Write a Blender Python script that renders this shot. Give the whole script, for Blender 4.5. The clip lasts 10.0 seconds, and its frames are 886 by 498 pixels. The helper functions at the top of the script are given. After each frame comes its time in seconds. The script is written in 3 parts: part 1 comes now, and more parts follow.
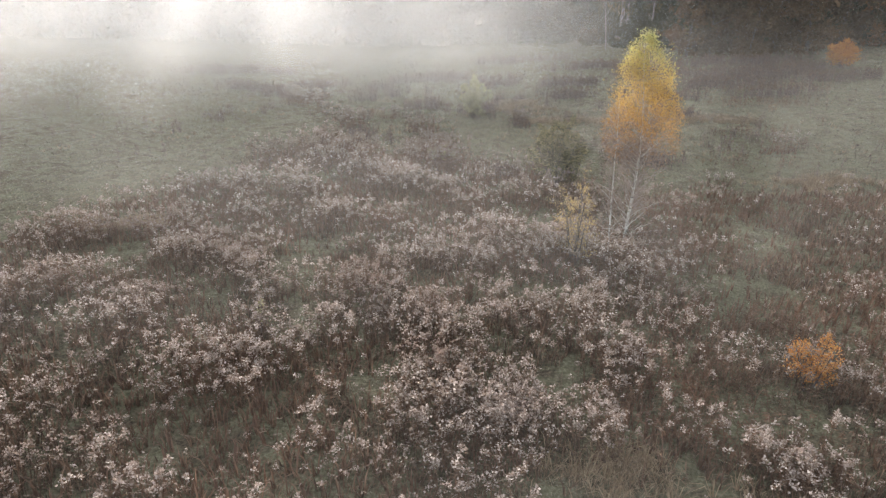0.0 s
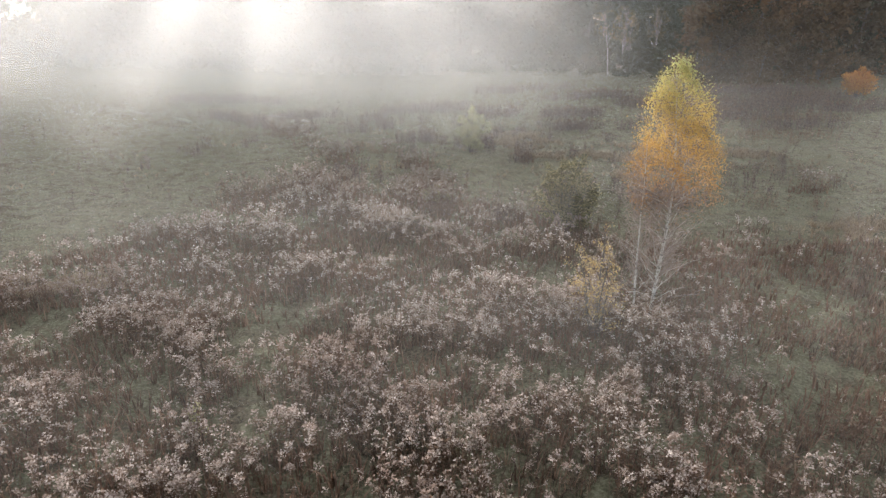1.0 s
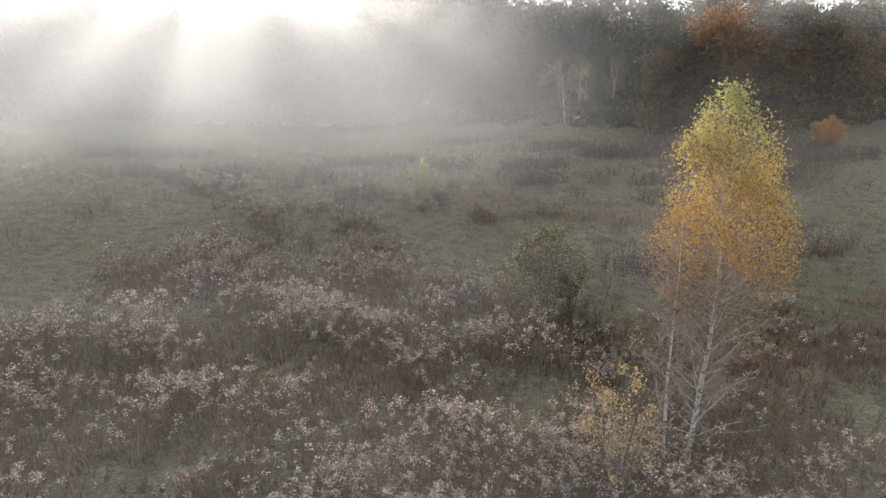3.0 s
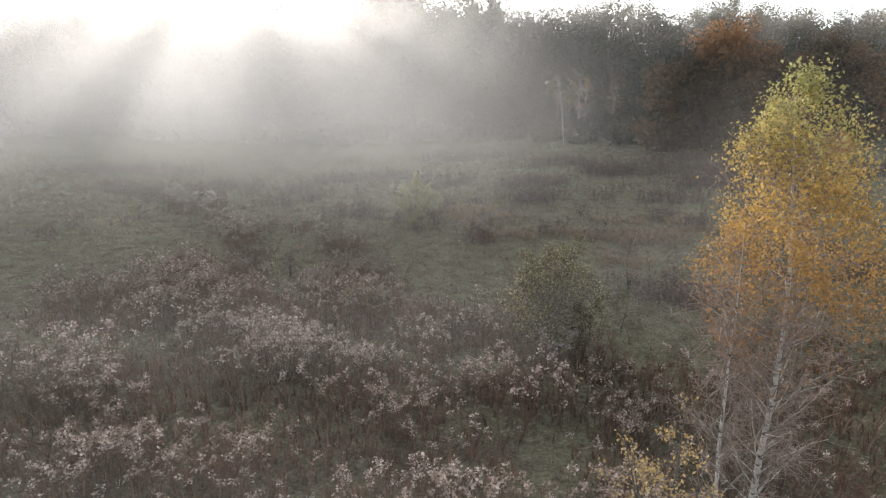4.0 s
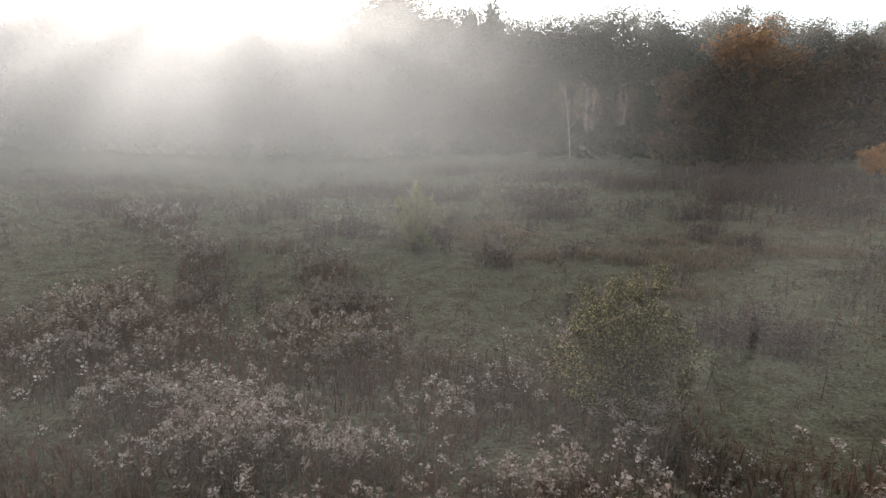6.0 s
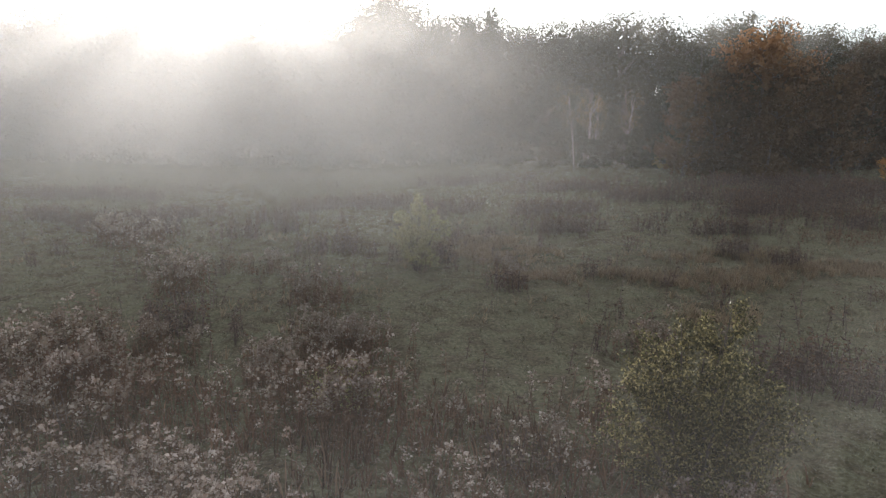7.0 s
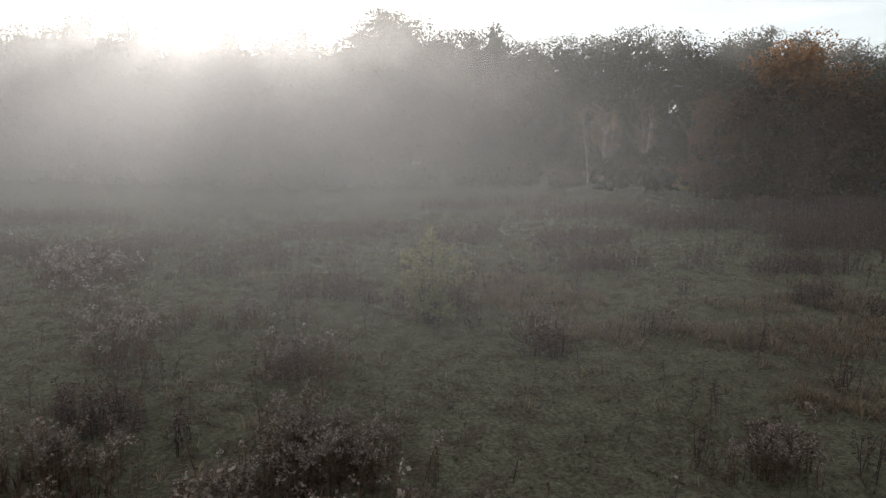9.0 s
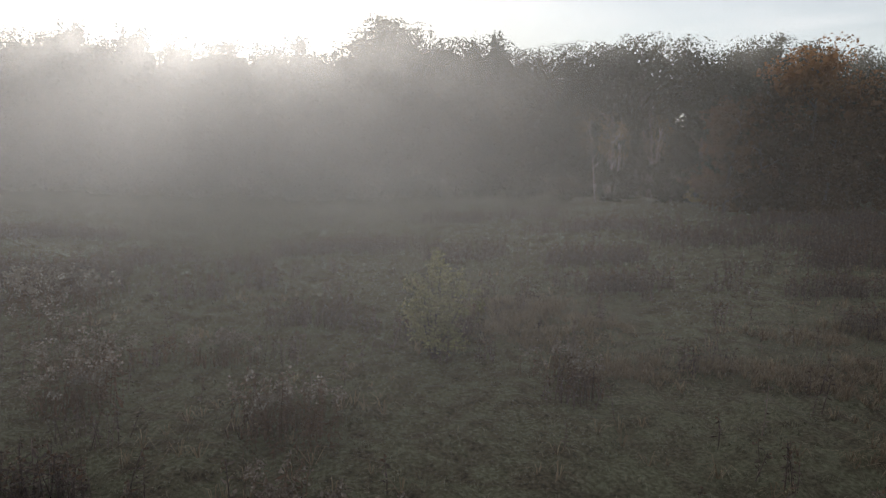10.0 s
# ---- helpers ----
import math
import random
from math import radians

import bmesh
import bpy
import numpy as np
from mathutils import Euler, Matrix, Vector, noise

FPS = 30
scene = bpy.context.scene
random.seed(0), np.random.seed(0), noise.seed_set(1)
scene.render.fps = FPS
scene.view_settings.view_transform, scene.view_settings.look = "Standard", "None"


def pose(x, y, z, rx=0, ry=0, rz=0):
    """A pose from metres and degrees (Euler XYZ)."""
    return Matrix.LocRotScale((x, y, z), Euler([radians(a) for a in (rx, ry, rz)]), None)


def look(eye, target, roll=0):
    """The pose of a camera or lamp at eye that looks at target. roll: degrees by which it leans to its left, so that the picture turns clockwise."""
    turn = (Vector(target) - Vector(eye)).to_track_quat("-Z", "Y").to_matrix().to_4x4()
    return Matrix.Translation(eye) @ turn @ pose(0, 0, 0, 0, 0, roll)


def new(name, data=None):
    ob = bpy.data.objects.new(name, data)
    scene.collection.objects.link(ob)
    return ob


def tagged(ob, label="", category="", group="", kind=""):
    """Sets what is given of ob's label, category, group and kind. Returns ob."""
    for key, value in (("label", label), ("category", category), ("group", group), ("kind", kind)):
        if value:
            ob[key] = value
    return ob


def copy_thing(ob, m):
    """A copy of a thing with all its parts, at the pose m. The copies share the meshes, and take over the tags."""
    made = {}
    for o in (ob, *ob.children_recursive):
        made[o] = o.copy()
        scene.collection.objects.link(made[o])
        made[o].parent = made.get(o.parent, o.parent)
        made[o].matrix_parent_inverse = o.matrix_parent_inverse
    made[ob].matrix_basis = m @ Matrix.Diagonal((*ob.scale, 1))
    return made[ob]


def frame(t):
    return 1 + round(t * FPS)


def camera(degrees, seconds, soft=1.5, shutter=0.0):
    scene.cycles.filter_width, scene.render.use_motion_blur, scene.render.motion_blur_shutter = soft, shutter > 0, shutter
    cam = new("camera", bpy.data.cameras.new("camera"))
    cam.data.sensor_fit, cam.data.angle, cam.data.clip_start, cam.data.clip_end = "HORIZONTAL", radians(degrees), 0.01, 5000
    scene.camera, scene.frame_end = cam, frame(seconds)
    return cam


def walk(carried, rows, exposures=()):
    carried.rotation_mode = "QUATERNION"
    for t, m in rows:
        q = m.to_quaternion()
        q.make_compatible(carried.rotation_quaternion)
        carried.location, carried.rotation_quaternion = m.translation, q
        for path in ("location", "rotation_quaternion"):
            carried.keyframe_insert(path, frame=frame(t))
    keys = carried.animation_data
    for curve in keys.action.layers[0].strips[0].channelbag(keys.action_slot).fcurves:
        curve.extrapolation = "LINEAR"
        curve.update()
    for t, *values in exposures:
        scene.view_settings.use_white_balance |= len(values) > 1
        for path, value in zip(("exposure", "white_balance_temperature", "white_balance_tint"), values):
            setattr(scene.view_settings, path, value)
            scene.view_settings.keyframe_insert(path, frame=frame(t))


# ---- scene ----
cam = camera(69.7, 10.0, soft=1.3)
PATH = [
    (0, (0.108, -0.290, 11.147), (0.065, 9.004, 7.456), 1.14),
    (0.5, (0.160, 2.396, 10.971), (0.135, 11.766, 7.477), 1.16),
    (1, (0.270, 4.849, 10.868), (0.251, 14.286, 7.560), 1.10),
    (1.5, (0.332, 7.103, 10.700), (0.341, 16.603, 7.577), 1.14),
    (1.6, (0.318, 7.480, 10.680), (0.350, 16.985, 7.577), 1.14),
    (1.7, (0.302, 7.870, 10.658), (0.375, 17.380, 7.575), 1.15),
    (1.8, (0.290, 8.310, 10.625), (0.430, 17.830, 7.566), 1.17),
    (1.9, (0.461, 9.551, 10.352), (0.800, 19.119, 7.464), 1.31),
    (2, (0.469, 9.915, 10.336), (0.887, 19.488, 7.475), 1.18),
    (2.1, (0.490, 10.215, 10.300), (0.955, 19.795, 7.467), 1.18),
    (2.2, (0.512, 10.515, 10.262), (1.018, 20.102, 7.457), 1.18),
    (2.5, (0.580, 11.420, 10.141), (1.171, 21.025, 7.423), 1.19),
    (3, (0.756, 13.280, 9.840), (1.432, 22.932, 7.313), 1.22),
    (3.2, (0.808, 14.009, 9.752), (1.524, 23.672, 7.280), 1.26),
    (4.3, (1.121, 17.676, 8.899), (1.866, 27.407, 6.722), 1.39),
    (4.5, (1.120, 18.406, 8.763), (1.873, 28.140, 6.603), 1.47),
    (5, (1.094, 20.164, 8.416), (1.857, 29.914, 6.331), 1.49),
    (5.5, (1.052, 21.958, 8.119), (1.819, 31.725, 6.114), 1.46),
    (5.7, (0.996, 22.673, 8.026), (1.794, 32.441, 6.041), 1.48),
    (6.8, (0.743, 26.542, 7.665), (1.650, 36.333, 5.848), 1.77),
    (7, (0.780, 27.288, 7.635), (1.674, 37.086, 5.847), 1.53),
    (7.5, (0.679, 28.998, 7.595), (1.582, 38.808, 5.877), 1.57),
    (8, (0.585, 30.702, 7.586), (1.504, 40.523, 5.941), 1.65),
    (8.5, (0.541, 32.272, 7.593), (1.462, 42.104, 6.021), 1.65),
    (9, (0.506, 33.944, 7.613), (1.429, 43.789, 6.118), 1.65),
    (9.5, (0.441, 35.579, 7.666), (1.375, 45.433, 6.244), 1.66),
    (10, (0.437, 37.138, 7.696), (1.376, 47.001, 6.344), 1.74),
]
walk(cam, [(t, look(eye, target, roll)) for t, eye, target, roll in PATH], exposures=[(0.0, 1.79), (3.0, 1.35), (5.5, 1.06), (7.5, 0.76), (9.0, 0.36), (10.0, 0.03)])

# ---- sky and sun ----
SUN_AZ, SUN_EL = -14.6, 11.5
world = bpy.data.worlds.new("sky")
scene.world = world
world.use_nodes = True
wn = world.node_tree.nodes
sky = wn.new("ShaderNodeTexSky")
sky.sky_type = "NISHITA"
sky.sun_disc = False
sky.sun_elevation, sky.sun_rotation = radians(SUN_EL), radians(SUN_AZ)
sky.air_density, sky.dust_density, sky.ozone_density = 1.0, 0.8, 1.2
wn["Background"].inputs["Strength"].default_value = 0.14
pale = wn.new("ShaderNodeHueSaturation")
pale.inputs["Saturation"].default_value = 0.62
world.node_tree.links.new(sky.outputs[0], pale.inputs["Color"])
wisp, wide, way = wn.new("ShaderNodeTexNoise"), wn.new("ShaderNodeMapping"), wn.new("ShaderNodeTexCoord")
wide.inputs["Scale"].default_value = (2.0, 2.0, 11.0)
wisp.inputs["Scale"].default_value, wisp.inputs["Detail"].default_value = 2.6, 6.0
thin, cloud = wn.new("ShaderNodeMapRange"), wn.new("ShaderNodeMixRGB")
for i, v in enumerate((0.40, 0.74, 0.14, 0.55)):
    thin.inputs[i + 1].default_value = v
cloud.inputs[2].default_value = (6.5, 6.6, 6.8, 1)
for a, b in ((way.outputs["Generated"], wide.inputs[0]), (wide.outputs[0], wisp.inputs["Vector"]), (wisp.outputs["Fac"], thin.inputs[0]), (thin.outputs[0], cloud.inputs[0]), (pale.outputs[0], cloud.inputs[1]), (cloud.outputs[0], wn["Background"].inputs["Color"])):
    world.node_tree.links.new(a, b)
sun = new("sun", bpy.data.lights.new("sun", "SUN"))
sun.data.energy, sun.data.angle, sun.data.color = 3.8, radians(1.9), (1.0, 0.925, 0.865)
sun.matrix_world = look((0, 0, 40), Vector((0, 0, 40)) - Vector((math.sin(radians(SUN_AZ)) * math.cos(radians(SUN_EL)), math.cos(radians(SUN_AZ)) * math.cos(radians(SUN_EL)), math.sin(radians(SUN_EL)))))
scene.cycles.transparent_max_bounces = 24


# ---- materials ----
def nodes_of(name):
    m = bpy.data.materials.new(name)
    m.use_nodes = True
    t = m.node_tree
    t.nodes.clear()
    return m, t, t.nodes.new("ShaderNodeOutputMaterial")


def ramp_of(t, fac, stops):
    r = t.nodes.new("ShaderNodeValToRGB")
    while len(r.color_ramp.elements) < len(stops):
        r.color_ramp.elements.new(0.5)
    for e, (at, c) in zip(r.color_ramp.elements, stops):
        e.position, e.color = at, (*c, 1)
    t.links.new(fac, r.inputs[0])
    return r.outputs[0]


def noise_of(t, scale, detail=4.0, coord="Object", rough=0.6):
    c = t.nodes.new("ShaderNodeTexCoord")
    n = t.nodes.new("ShaderNodeTexNoise")
    n.inputs["Scale"].default_value, n.inputs["Detail"].default_value, n.inputs["Roughness"].default_value = scale, detail, rough
    t.links.new(c.outputs[coord], n.inputs["Vector"])
    return n.outputs["Fac"]


def mixed(t, fac, a, b):
    m = t.nodes.new("ShaderNodeMix")
    m.data_type = "RGBA"
    if isinstance(fac, float):
        m.inputs[0].default_value = fac
    else:
        t.links.new(fac, m.inputs[0])
    for s, v in ((m.inputs[6], a), (m.inputs[7], b)):
        if isinstance(v, tuple):
            s.default_value = (*v, 1)
        else:
            t.links.new(v, s)
    return m.outputs[2]


def maths(t, op, a, b=None, clamp=False):
    m = t.nodes.new("ShaderNodeMath")
    m.operation, m.use_clamp = op, clamp
    for s, v in zip(m.inputs, (a, b)):
        if v is None:
            continue
        if isinstance(v, (int, float)):
            s.default_value = v
        else:
            t.links.new(v, s)
    return m.outputs[0]


def leaf_material(name, stops, through_part=0.45, rough=0.55, patch=None, scale=0.35):
    """Leaves, blades and stalks: a colour for each piece, patches over many pieces, and light that passes through."""
    m, t, out = nodes_of(name)
    g = t.nodes.new("ShaderNodeNewGeometry")
    col = ramp_of(t, g.outputs["Random Per Island"], stops)
    if patch:
        col = mixed(t, maths(t, "MULTIPLY", maths(t, "SUBTRACT", noise_of(t, scale, 3.0), 0.38), 2.6, True), col, patch)
    b = t.nodes.new("ShaderNodeBsdfPrincipled")
    b.inputs["Roughness"].default_value = rough
    b.inputs["Specular IOR Level"].default_value = 0.3
    t.links.new(col, b.inputs["Base Color"])
    tr = t.nodes.new("ShaderNodeBsdfTranslucent")
    t.links.new(col, tr.inputs["Color"])
    mx = t.nodes.new("ShaderNodeMixShader")
    mx.inputs[0].default_value = through_part
    t.links.new(b.outputs[0], mx.inputs[1])
    t.links.new(tr.outputs[0], mx.inputs[2])
    t.links.new(mx.outputs[0], out.inputs[0])
    return m


def bark_material(name, dark, light, scale=9.0, bands=False):
    m, t, out = nodes_of(name)
    c = t.nodes.new("ShaderNodeTexCoord")
    mp = t.nodes.new("ShaderNodeMapping")
    mp.inputs["Scale"].default_value = (1.0, 1.0, 3.2) if bands else (1.0, 1.0, 0.3)
    t.links.new(c.outputs["Object"], mp.inputs[0])
    n = t.nodes.new("ShaderNodeTexNoise")
    n.inputs["Scale"].default_value, n.inputs["Detail"].default_value = scale, 6.0
    t.links.new(mp.outputs[0], n.inputs["Vector"])
    col = ramp_of(t, n.outputs["Fac"], [(0.36, dark), (0.47, light), (0.8, tuple(v * 0.85 for v in light))])
    b = t.nodes.new("ShaderNodeBsdfPrincipled")
    b.inputs["Roughness"].default_value = 0.8
    t.links.new(col, b.inputs["Base Color"])
    bp = t.nodes.new("ShaderNodeBump")
    bp.inputs["Strength"].default_value, bp.inputs["Distance"].default_value = 0.4, 0.02
    t.links.new(n.outputs["Fac"], bp.inputs["Height"])
    t.links.new(bp.outputs[0], b.inputs["Normal"])
    t.links.new(b.outputs[0], out.inputs[0])
    return m


def ground_material():
    m, t, out = nodes_of("meadow_soil")
    fine, mid, big = noise_of(t, 9.0, 6.0), noise_of(t, 1.3, 5.0), noise_of(t, 0.11, 4.0)
    grass = ramp_of(t, fine, [(0.32, (0.075, 0.071, 0.042)), (0.5, (0.125, 0.117, 0.072)), (0.7, (0.20, 0.186, 0.125))])
    litter = ramp_of(t, fine, [(0.3, (0.030, 0.023, 0.016)), (0.55, (0.10, 0.078, 0.052)), (0.8, (0.17, 0.14, 0.10))])
    col = mixed(t, maths(t, "MULTIPLY", maths(t, "SUBTRACT", mid, 0.42), 5.0, True), grass, litter)
    col = mixed(t, maths(t, "MULTIPLY", maths(t, "SUBTRACT", big, 0.4), 1.6, True), col, grass)
    b = t.nodes.new("ShaderNodeBsdfPrincipled")
    b.inputs["Roughness"].default_value = 0.95
    b.inputs["Specular IOR Level"].default_value = 0.1
    t.links.new(col, b.inputs["Base Color"])
    bp = t.nodes.new("ShaderNodeBump")
    bp.inputs["Strength"].default_value, bp.inputs["Distance"].default_value = 0.8, 0.12
    t.links.new(maths(t, "ADD", fine, maths(t, "MULTIPLY", mid, 2.0)), bp.inputs["Height"])
    t.links.new(bp.outputs[0], b.inputs["Normal"])
    t.links.new(b.outputs[0], out.inputs[0])
    return m



HAZE_SWELL = 5.0  # near haze sheets are raised to the right, to veil the far wood


def mist_material(name, where, thick, low, high, fade, scale, forward):
    """Haze of thin mist put on a sheet: mostly clear, what it stops is scattered onwards. It thins out at the ground,
    towards its top and to the right.
    """
    m, t, out = nodes_of(name)
    c = t.nodes.new("ShaderNodeTexCoord")
    s = t.nodes.new("ShaderNodeSeparateXYZ")
    t.links.new(c.outputs["Object"], s.inputs[0])
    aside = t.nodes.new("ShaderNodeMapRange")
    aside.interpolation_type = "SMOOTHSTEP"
    for i, v in enumerate((4.0, 14.0, 0.0, HAZE_SWELL)):
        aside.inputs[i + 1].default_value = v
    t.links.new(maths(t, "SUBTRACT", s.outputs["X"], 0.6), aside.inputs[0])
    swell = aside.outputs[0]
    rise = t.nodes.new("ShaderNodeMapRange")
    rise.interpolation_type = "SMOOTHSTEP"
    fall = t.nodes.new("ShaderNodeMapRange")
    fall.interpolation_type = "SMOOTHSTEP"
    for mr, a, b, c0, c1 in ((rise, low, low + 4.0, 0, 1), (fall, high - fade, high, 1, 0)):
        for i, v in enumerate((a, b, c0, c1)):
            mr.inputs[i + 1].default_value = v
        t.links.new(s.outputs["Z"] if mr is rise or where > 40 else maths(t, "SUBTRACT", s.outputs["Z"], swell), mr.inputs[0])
    wisps = t.nodes.new("ShaderNodeMapRange")
    for i, v in enumerate((0.3, 0.72, 0.75, 1.22)):
        wisps.inputs[i + 1].default_value = v
    t.links.new(noise_of(t, scale, 3.0, rough=0.5), wisps.inputs[0])
    # density graded to paint the haze: full on the sun's side, thin to the right
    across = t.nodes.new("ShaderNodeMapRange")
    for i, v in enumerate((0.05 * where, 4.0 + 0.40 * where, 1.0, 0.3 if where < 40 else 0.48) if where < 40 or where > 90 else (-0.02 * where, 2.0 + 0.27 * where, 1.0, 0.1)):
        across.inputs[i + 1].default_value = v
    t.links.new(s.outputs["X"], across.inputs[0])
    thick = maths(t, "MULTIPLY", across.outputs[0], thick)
    dens = maths(t, "MULTIPLY", maths(t, "MULTIPLY", rise.outputs[0], fall.outputs[0]), maths(t, "MULTIPLY", wisps.outputs[0], thick), True)
    clear = t.nodes.new("ShaderNodeBsdfTransparent")
    soft = t.nodes.new("ShaderNodeBsdfTranslucent")
    soft.inputs["Color"].default_value = (0.955, 0.945, 0.925, 1)
    onward = t.nodes.new("ShaderNodeBsdfRefraction")
    onward.inputs["Color"].default_value = (0.96, 0.97, 0.975, 1)
    onward.inputs["Roughness"].default_value, onward.inputs["IOR"].default_value = 0.85, 1.45
    sc = t.nodes.new("ShaderNodeMixShader")
    sc.inputs[0].default_value = forward
    t.links.new(soft.outputs[0], sc.inputs[1])
    t.links.new(onward.outputs[0], sc.inputs[2])
    mx = t.nodes.new("ShaderNodeMixShader")
    t.links.new(dens, mx.inputs[0])
    t.links.new(clear.outputs[0], mx.inputs[1])
    t.links.new(sc.outputs[0], mx.inputs[2])
    t.links.new(mx.outputs[0], out.inputs[0])
    return m


M_GROUND = ground_material()
M_GRASS = leaf_material("frosted_grass", [(0.0, (0.13, 0.118, 0.073)), (0.5, (0.185, 0.168, 0.107)), (0.85, (0.24, 0.218, 0.147)), (1.0, (0.31, 0.27, 0.182))], 0.3, patch=(0.135, 0.11, 0.066), scale=0.8)
# frosted far grass, its tone also paled to paint light off the mist
M_FROST_LIT = leaf_material("pale_frosted_grass", [(0.0, (0.17, 0.16, 0.115)), (0.6, (0.23, 0.215, 0.155)), (1.0, (0.29, 0.27, 0.20))], 0.3)
M_STRAW = leaf_material("straw_grass", [(0.0, (0.15, 0.098, 0.062)), (0.5, (0.24, 0.17, 0.105)), (1.0, (0.34, 0.26, 0.165))], 0.4)
M_STALK = leaf_material("dry_stalk", [(0.0, (0.058, 0.037, 0.026)), (0.5, (0.122, 0.077, 0.051)), (1.0, (0.225, 0.15, 0.10))], 0.35, patch=(0.162, 0.088, 0.056), scale=0.22)
M_HEAD = leaf_material("seed_fluff", [(0.0, (0.17, 0.125, 0.10)), (0.45, (0.30, 0.235, 0.195)), (1.0, (0.60, 0.52, 0.465))], 0.5, patch=(0.24, 0.165, 0.132), scale=0.3)
# darker copy of the seed fluff, with the wood's shade in its colour
M_HEAD_SHADED = leaf_material("withered_fluff", [(0.0, (0.15, 0.114, 0.09)), (0.6, (0.27, 0.215, 0.175)), (1.0, (0.46, 0.39, 0.335))], 0.45, patch=(0.20, 0.148, 0.115), scale=0.4)
M_DARK = leaf_material("dark_stalk", [(0.0, (0.07, 0.048, 0.041)), (0.6, (0.13, 0.09, 0.077)), (1.0, (0.22, 0.16, 0.13))], 0.3)
M_BIRCH_BARK = bark_material("birch_bark", (0.045, 0.04, 0.035), (0.50, 0.465, 0.42), 4.0, True)
M_TWIG = bark_material("twig_bark", (0.085, 0.066, 0.057), (0.22, 0.18, 0.155))
# paler copy of the twig bark: paints branches that glint in the sun
M_LIT_TWIG = bark_material("pale_twig_bark", (0.16, 0.14, 0.12), (0.46, 0.42, 0.37))
M_RED_TWIG = bark_material("red_twig_bark", (0.115, 0.084, 0.07), (0.29, 0.22, 0.185))
M_PALE_BARK = bark_material("far_birch_bark", (0.10, 0.09, 0.08), (0.26, 0.235, 0.21), 3.0, True)
M_BARK = bark_material("grey_bark", (0.035, 0.03, 0.025), (0.11, 0.09, 0.075))


# ---- shared mesh code ----
rng = np.random.default_rng(11)


def height(x, y):
    """The ground: flat meadow that rises gently to one side and far off, with low hummocks."""
    x, y = np.asarray(x, float), np.asarray(y, float)
    s = np.clip((y - 35) / 33, 0, 1)
    s = s * s * (3 - 2 * s)
    side = np.clip(x + 12, 0, 90)
    h = 0.045 * side * s * np.clip(y / 70, 1, 1.9)
    h = h + 0.10 * np.sin(0.55 * x + 0.21 * y) * np.sin(0.47 * y - 0.13 * x + 1.0) + 0.05 * np.sin(1.7 * x + 0.6 * y) * np.sin(1.4 * y - 0.4 * x)
    far = np.clip((y - 150) / 60, 0, 1)
    return h + 3.0 * far


def mesh_of(name, V, F, mats=(), which=None, smooth=False):
    """One mesh from arrays of places and of faces with the same number of corners."""
    V, F = np.asarray(V, np.float32), np.asarray(F, np.int32)
    me = bpy.data.meshes.new(name)
    me.vertices.add(len(V))
    me.vertices.foreach_set("co", V.ravel())
    me.loops.add(F.size)
    me.loops.foreach_set("vertex_index", F.ravel())
    me.polygons.add(len(F))
    me.polygons.foreach_set("loop_start", np.arange(0, F.size, F.shape[1], dtype=np.int32))
    me.polygons.foreach_set("loop_total", np.full(len(F), F.shape[1], np.int32))
    if smooth:
        me.polygons.foreach_set("use_smooth", np.ones(len(F), bool))
    for m in mats:
        me.materials.append(m)
    if which is not None:
        me.polygons.foreach_set("material_index", np.asarray(which, np.int32))
    me.update(calc_edges=True)
    return me


def piece(name, VF, material, parent=None, label="", smooth=False):
    ob = new(name, mesh_of(name, VF[0], VF[1], (material,), smooth=smooth))
    ob.parent = parent
    return tagged(ob, label) if label else ob


def base(name, x, y, label, category, group="", z=None):
    e = new(name)
    e.empty_display_size = 0.3
    e.location = (x, y, float(height(x, y)) if z is None else z)
    return tagged(e, label, category, group)


def join(parts):
    """Several (places, faces) as one."""
    V, F, n = [], [], 0
    for v, f in parts:
        V.append(v)
        F.append(np.asarray(f) + n)
        n += len(v)
    return np.concatenate(V), np.concatenate(F)


def tubes(paths, sides=6):
    """Tapered round limbs. Each path: places and radii."""
    parts = []
    for pts, rad in paths:
        P, R = np.asarray(pts, float), np.asarray(rad, float)
        d = P[-1] - P[0]
        d = d / (np.linalg.norm(d) + 1e-9)
        u = np.cross(d, (0.3, 0.9, 0.2) if abs(d[2]) > 0.7 else (0, 0, 1.0))
        u = u / np.linalg.norm(u)
        w = np.cross(d, u)
        a = np.linspace(0, 2 * np.pi, sides, endpoint=False)
        ring = np.cos(a)[:, None] * u + np.sin(a)[:, None] * w
        V = (P[:, None, :] + R[:, None, None] * ring[None]).reshape(-1, 3)
        k = np.arange(len(P) - 1)[:, None] * sides
        i = np.arange(sides)[None]
        j = (i + 1) % sides
        F = np.stack([k + i, k + j, k + sides + j, k + sides + i], -1).reshape(-1, 4)
        parts.append((V, F))
    return join(parts)


def turned(n, g, flat=0.0):
    """n random frames: along, across."""
    a = g.normal(size=(n, 3))
    a[:, 2] *= 1 - flat
    a /= np.linalg.norm(a, axis=1)[:, None]
    b = np.cross(a, g.normal(size=(n, 3)))
    b /= np.linalg.norm(b, axis=1)[:, None]
    return a, b


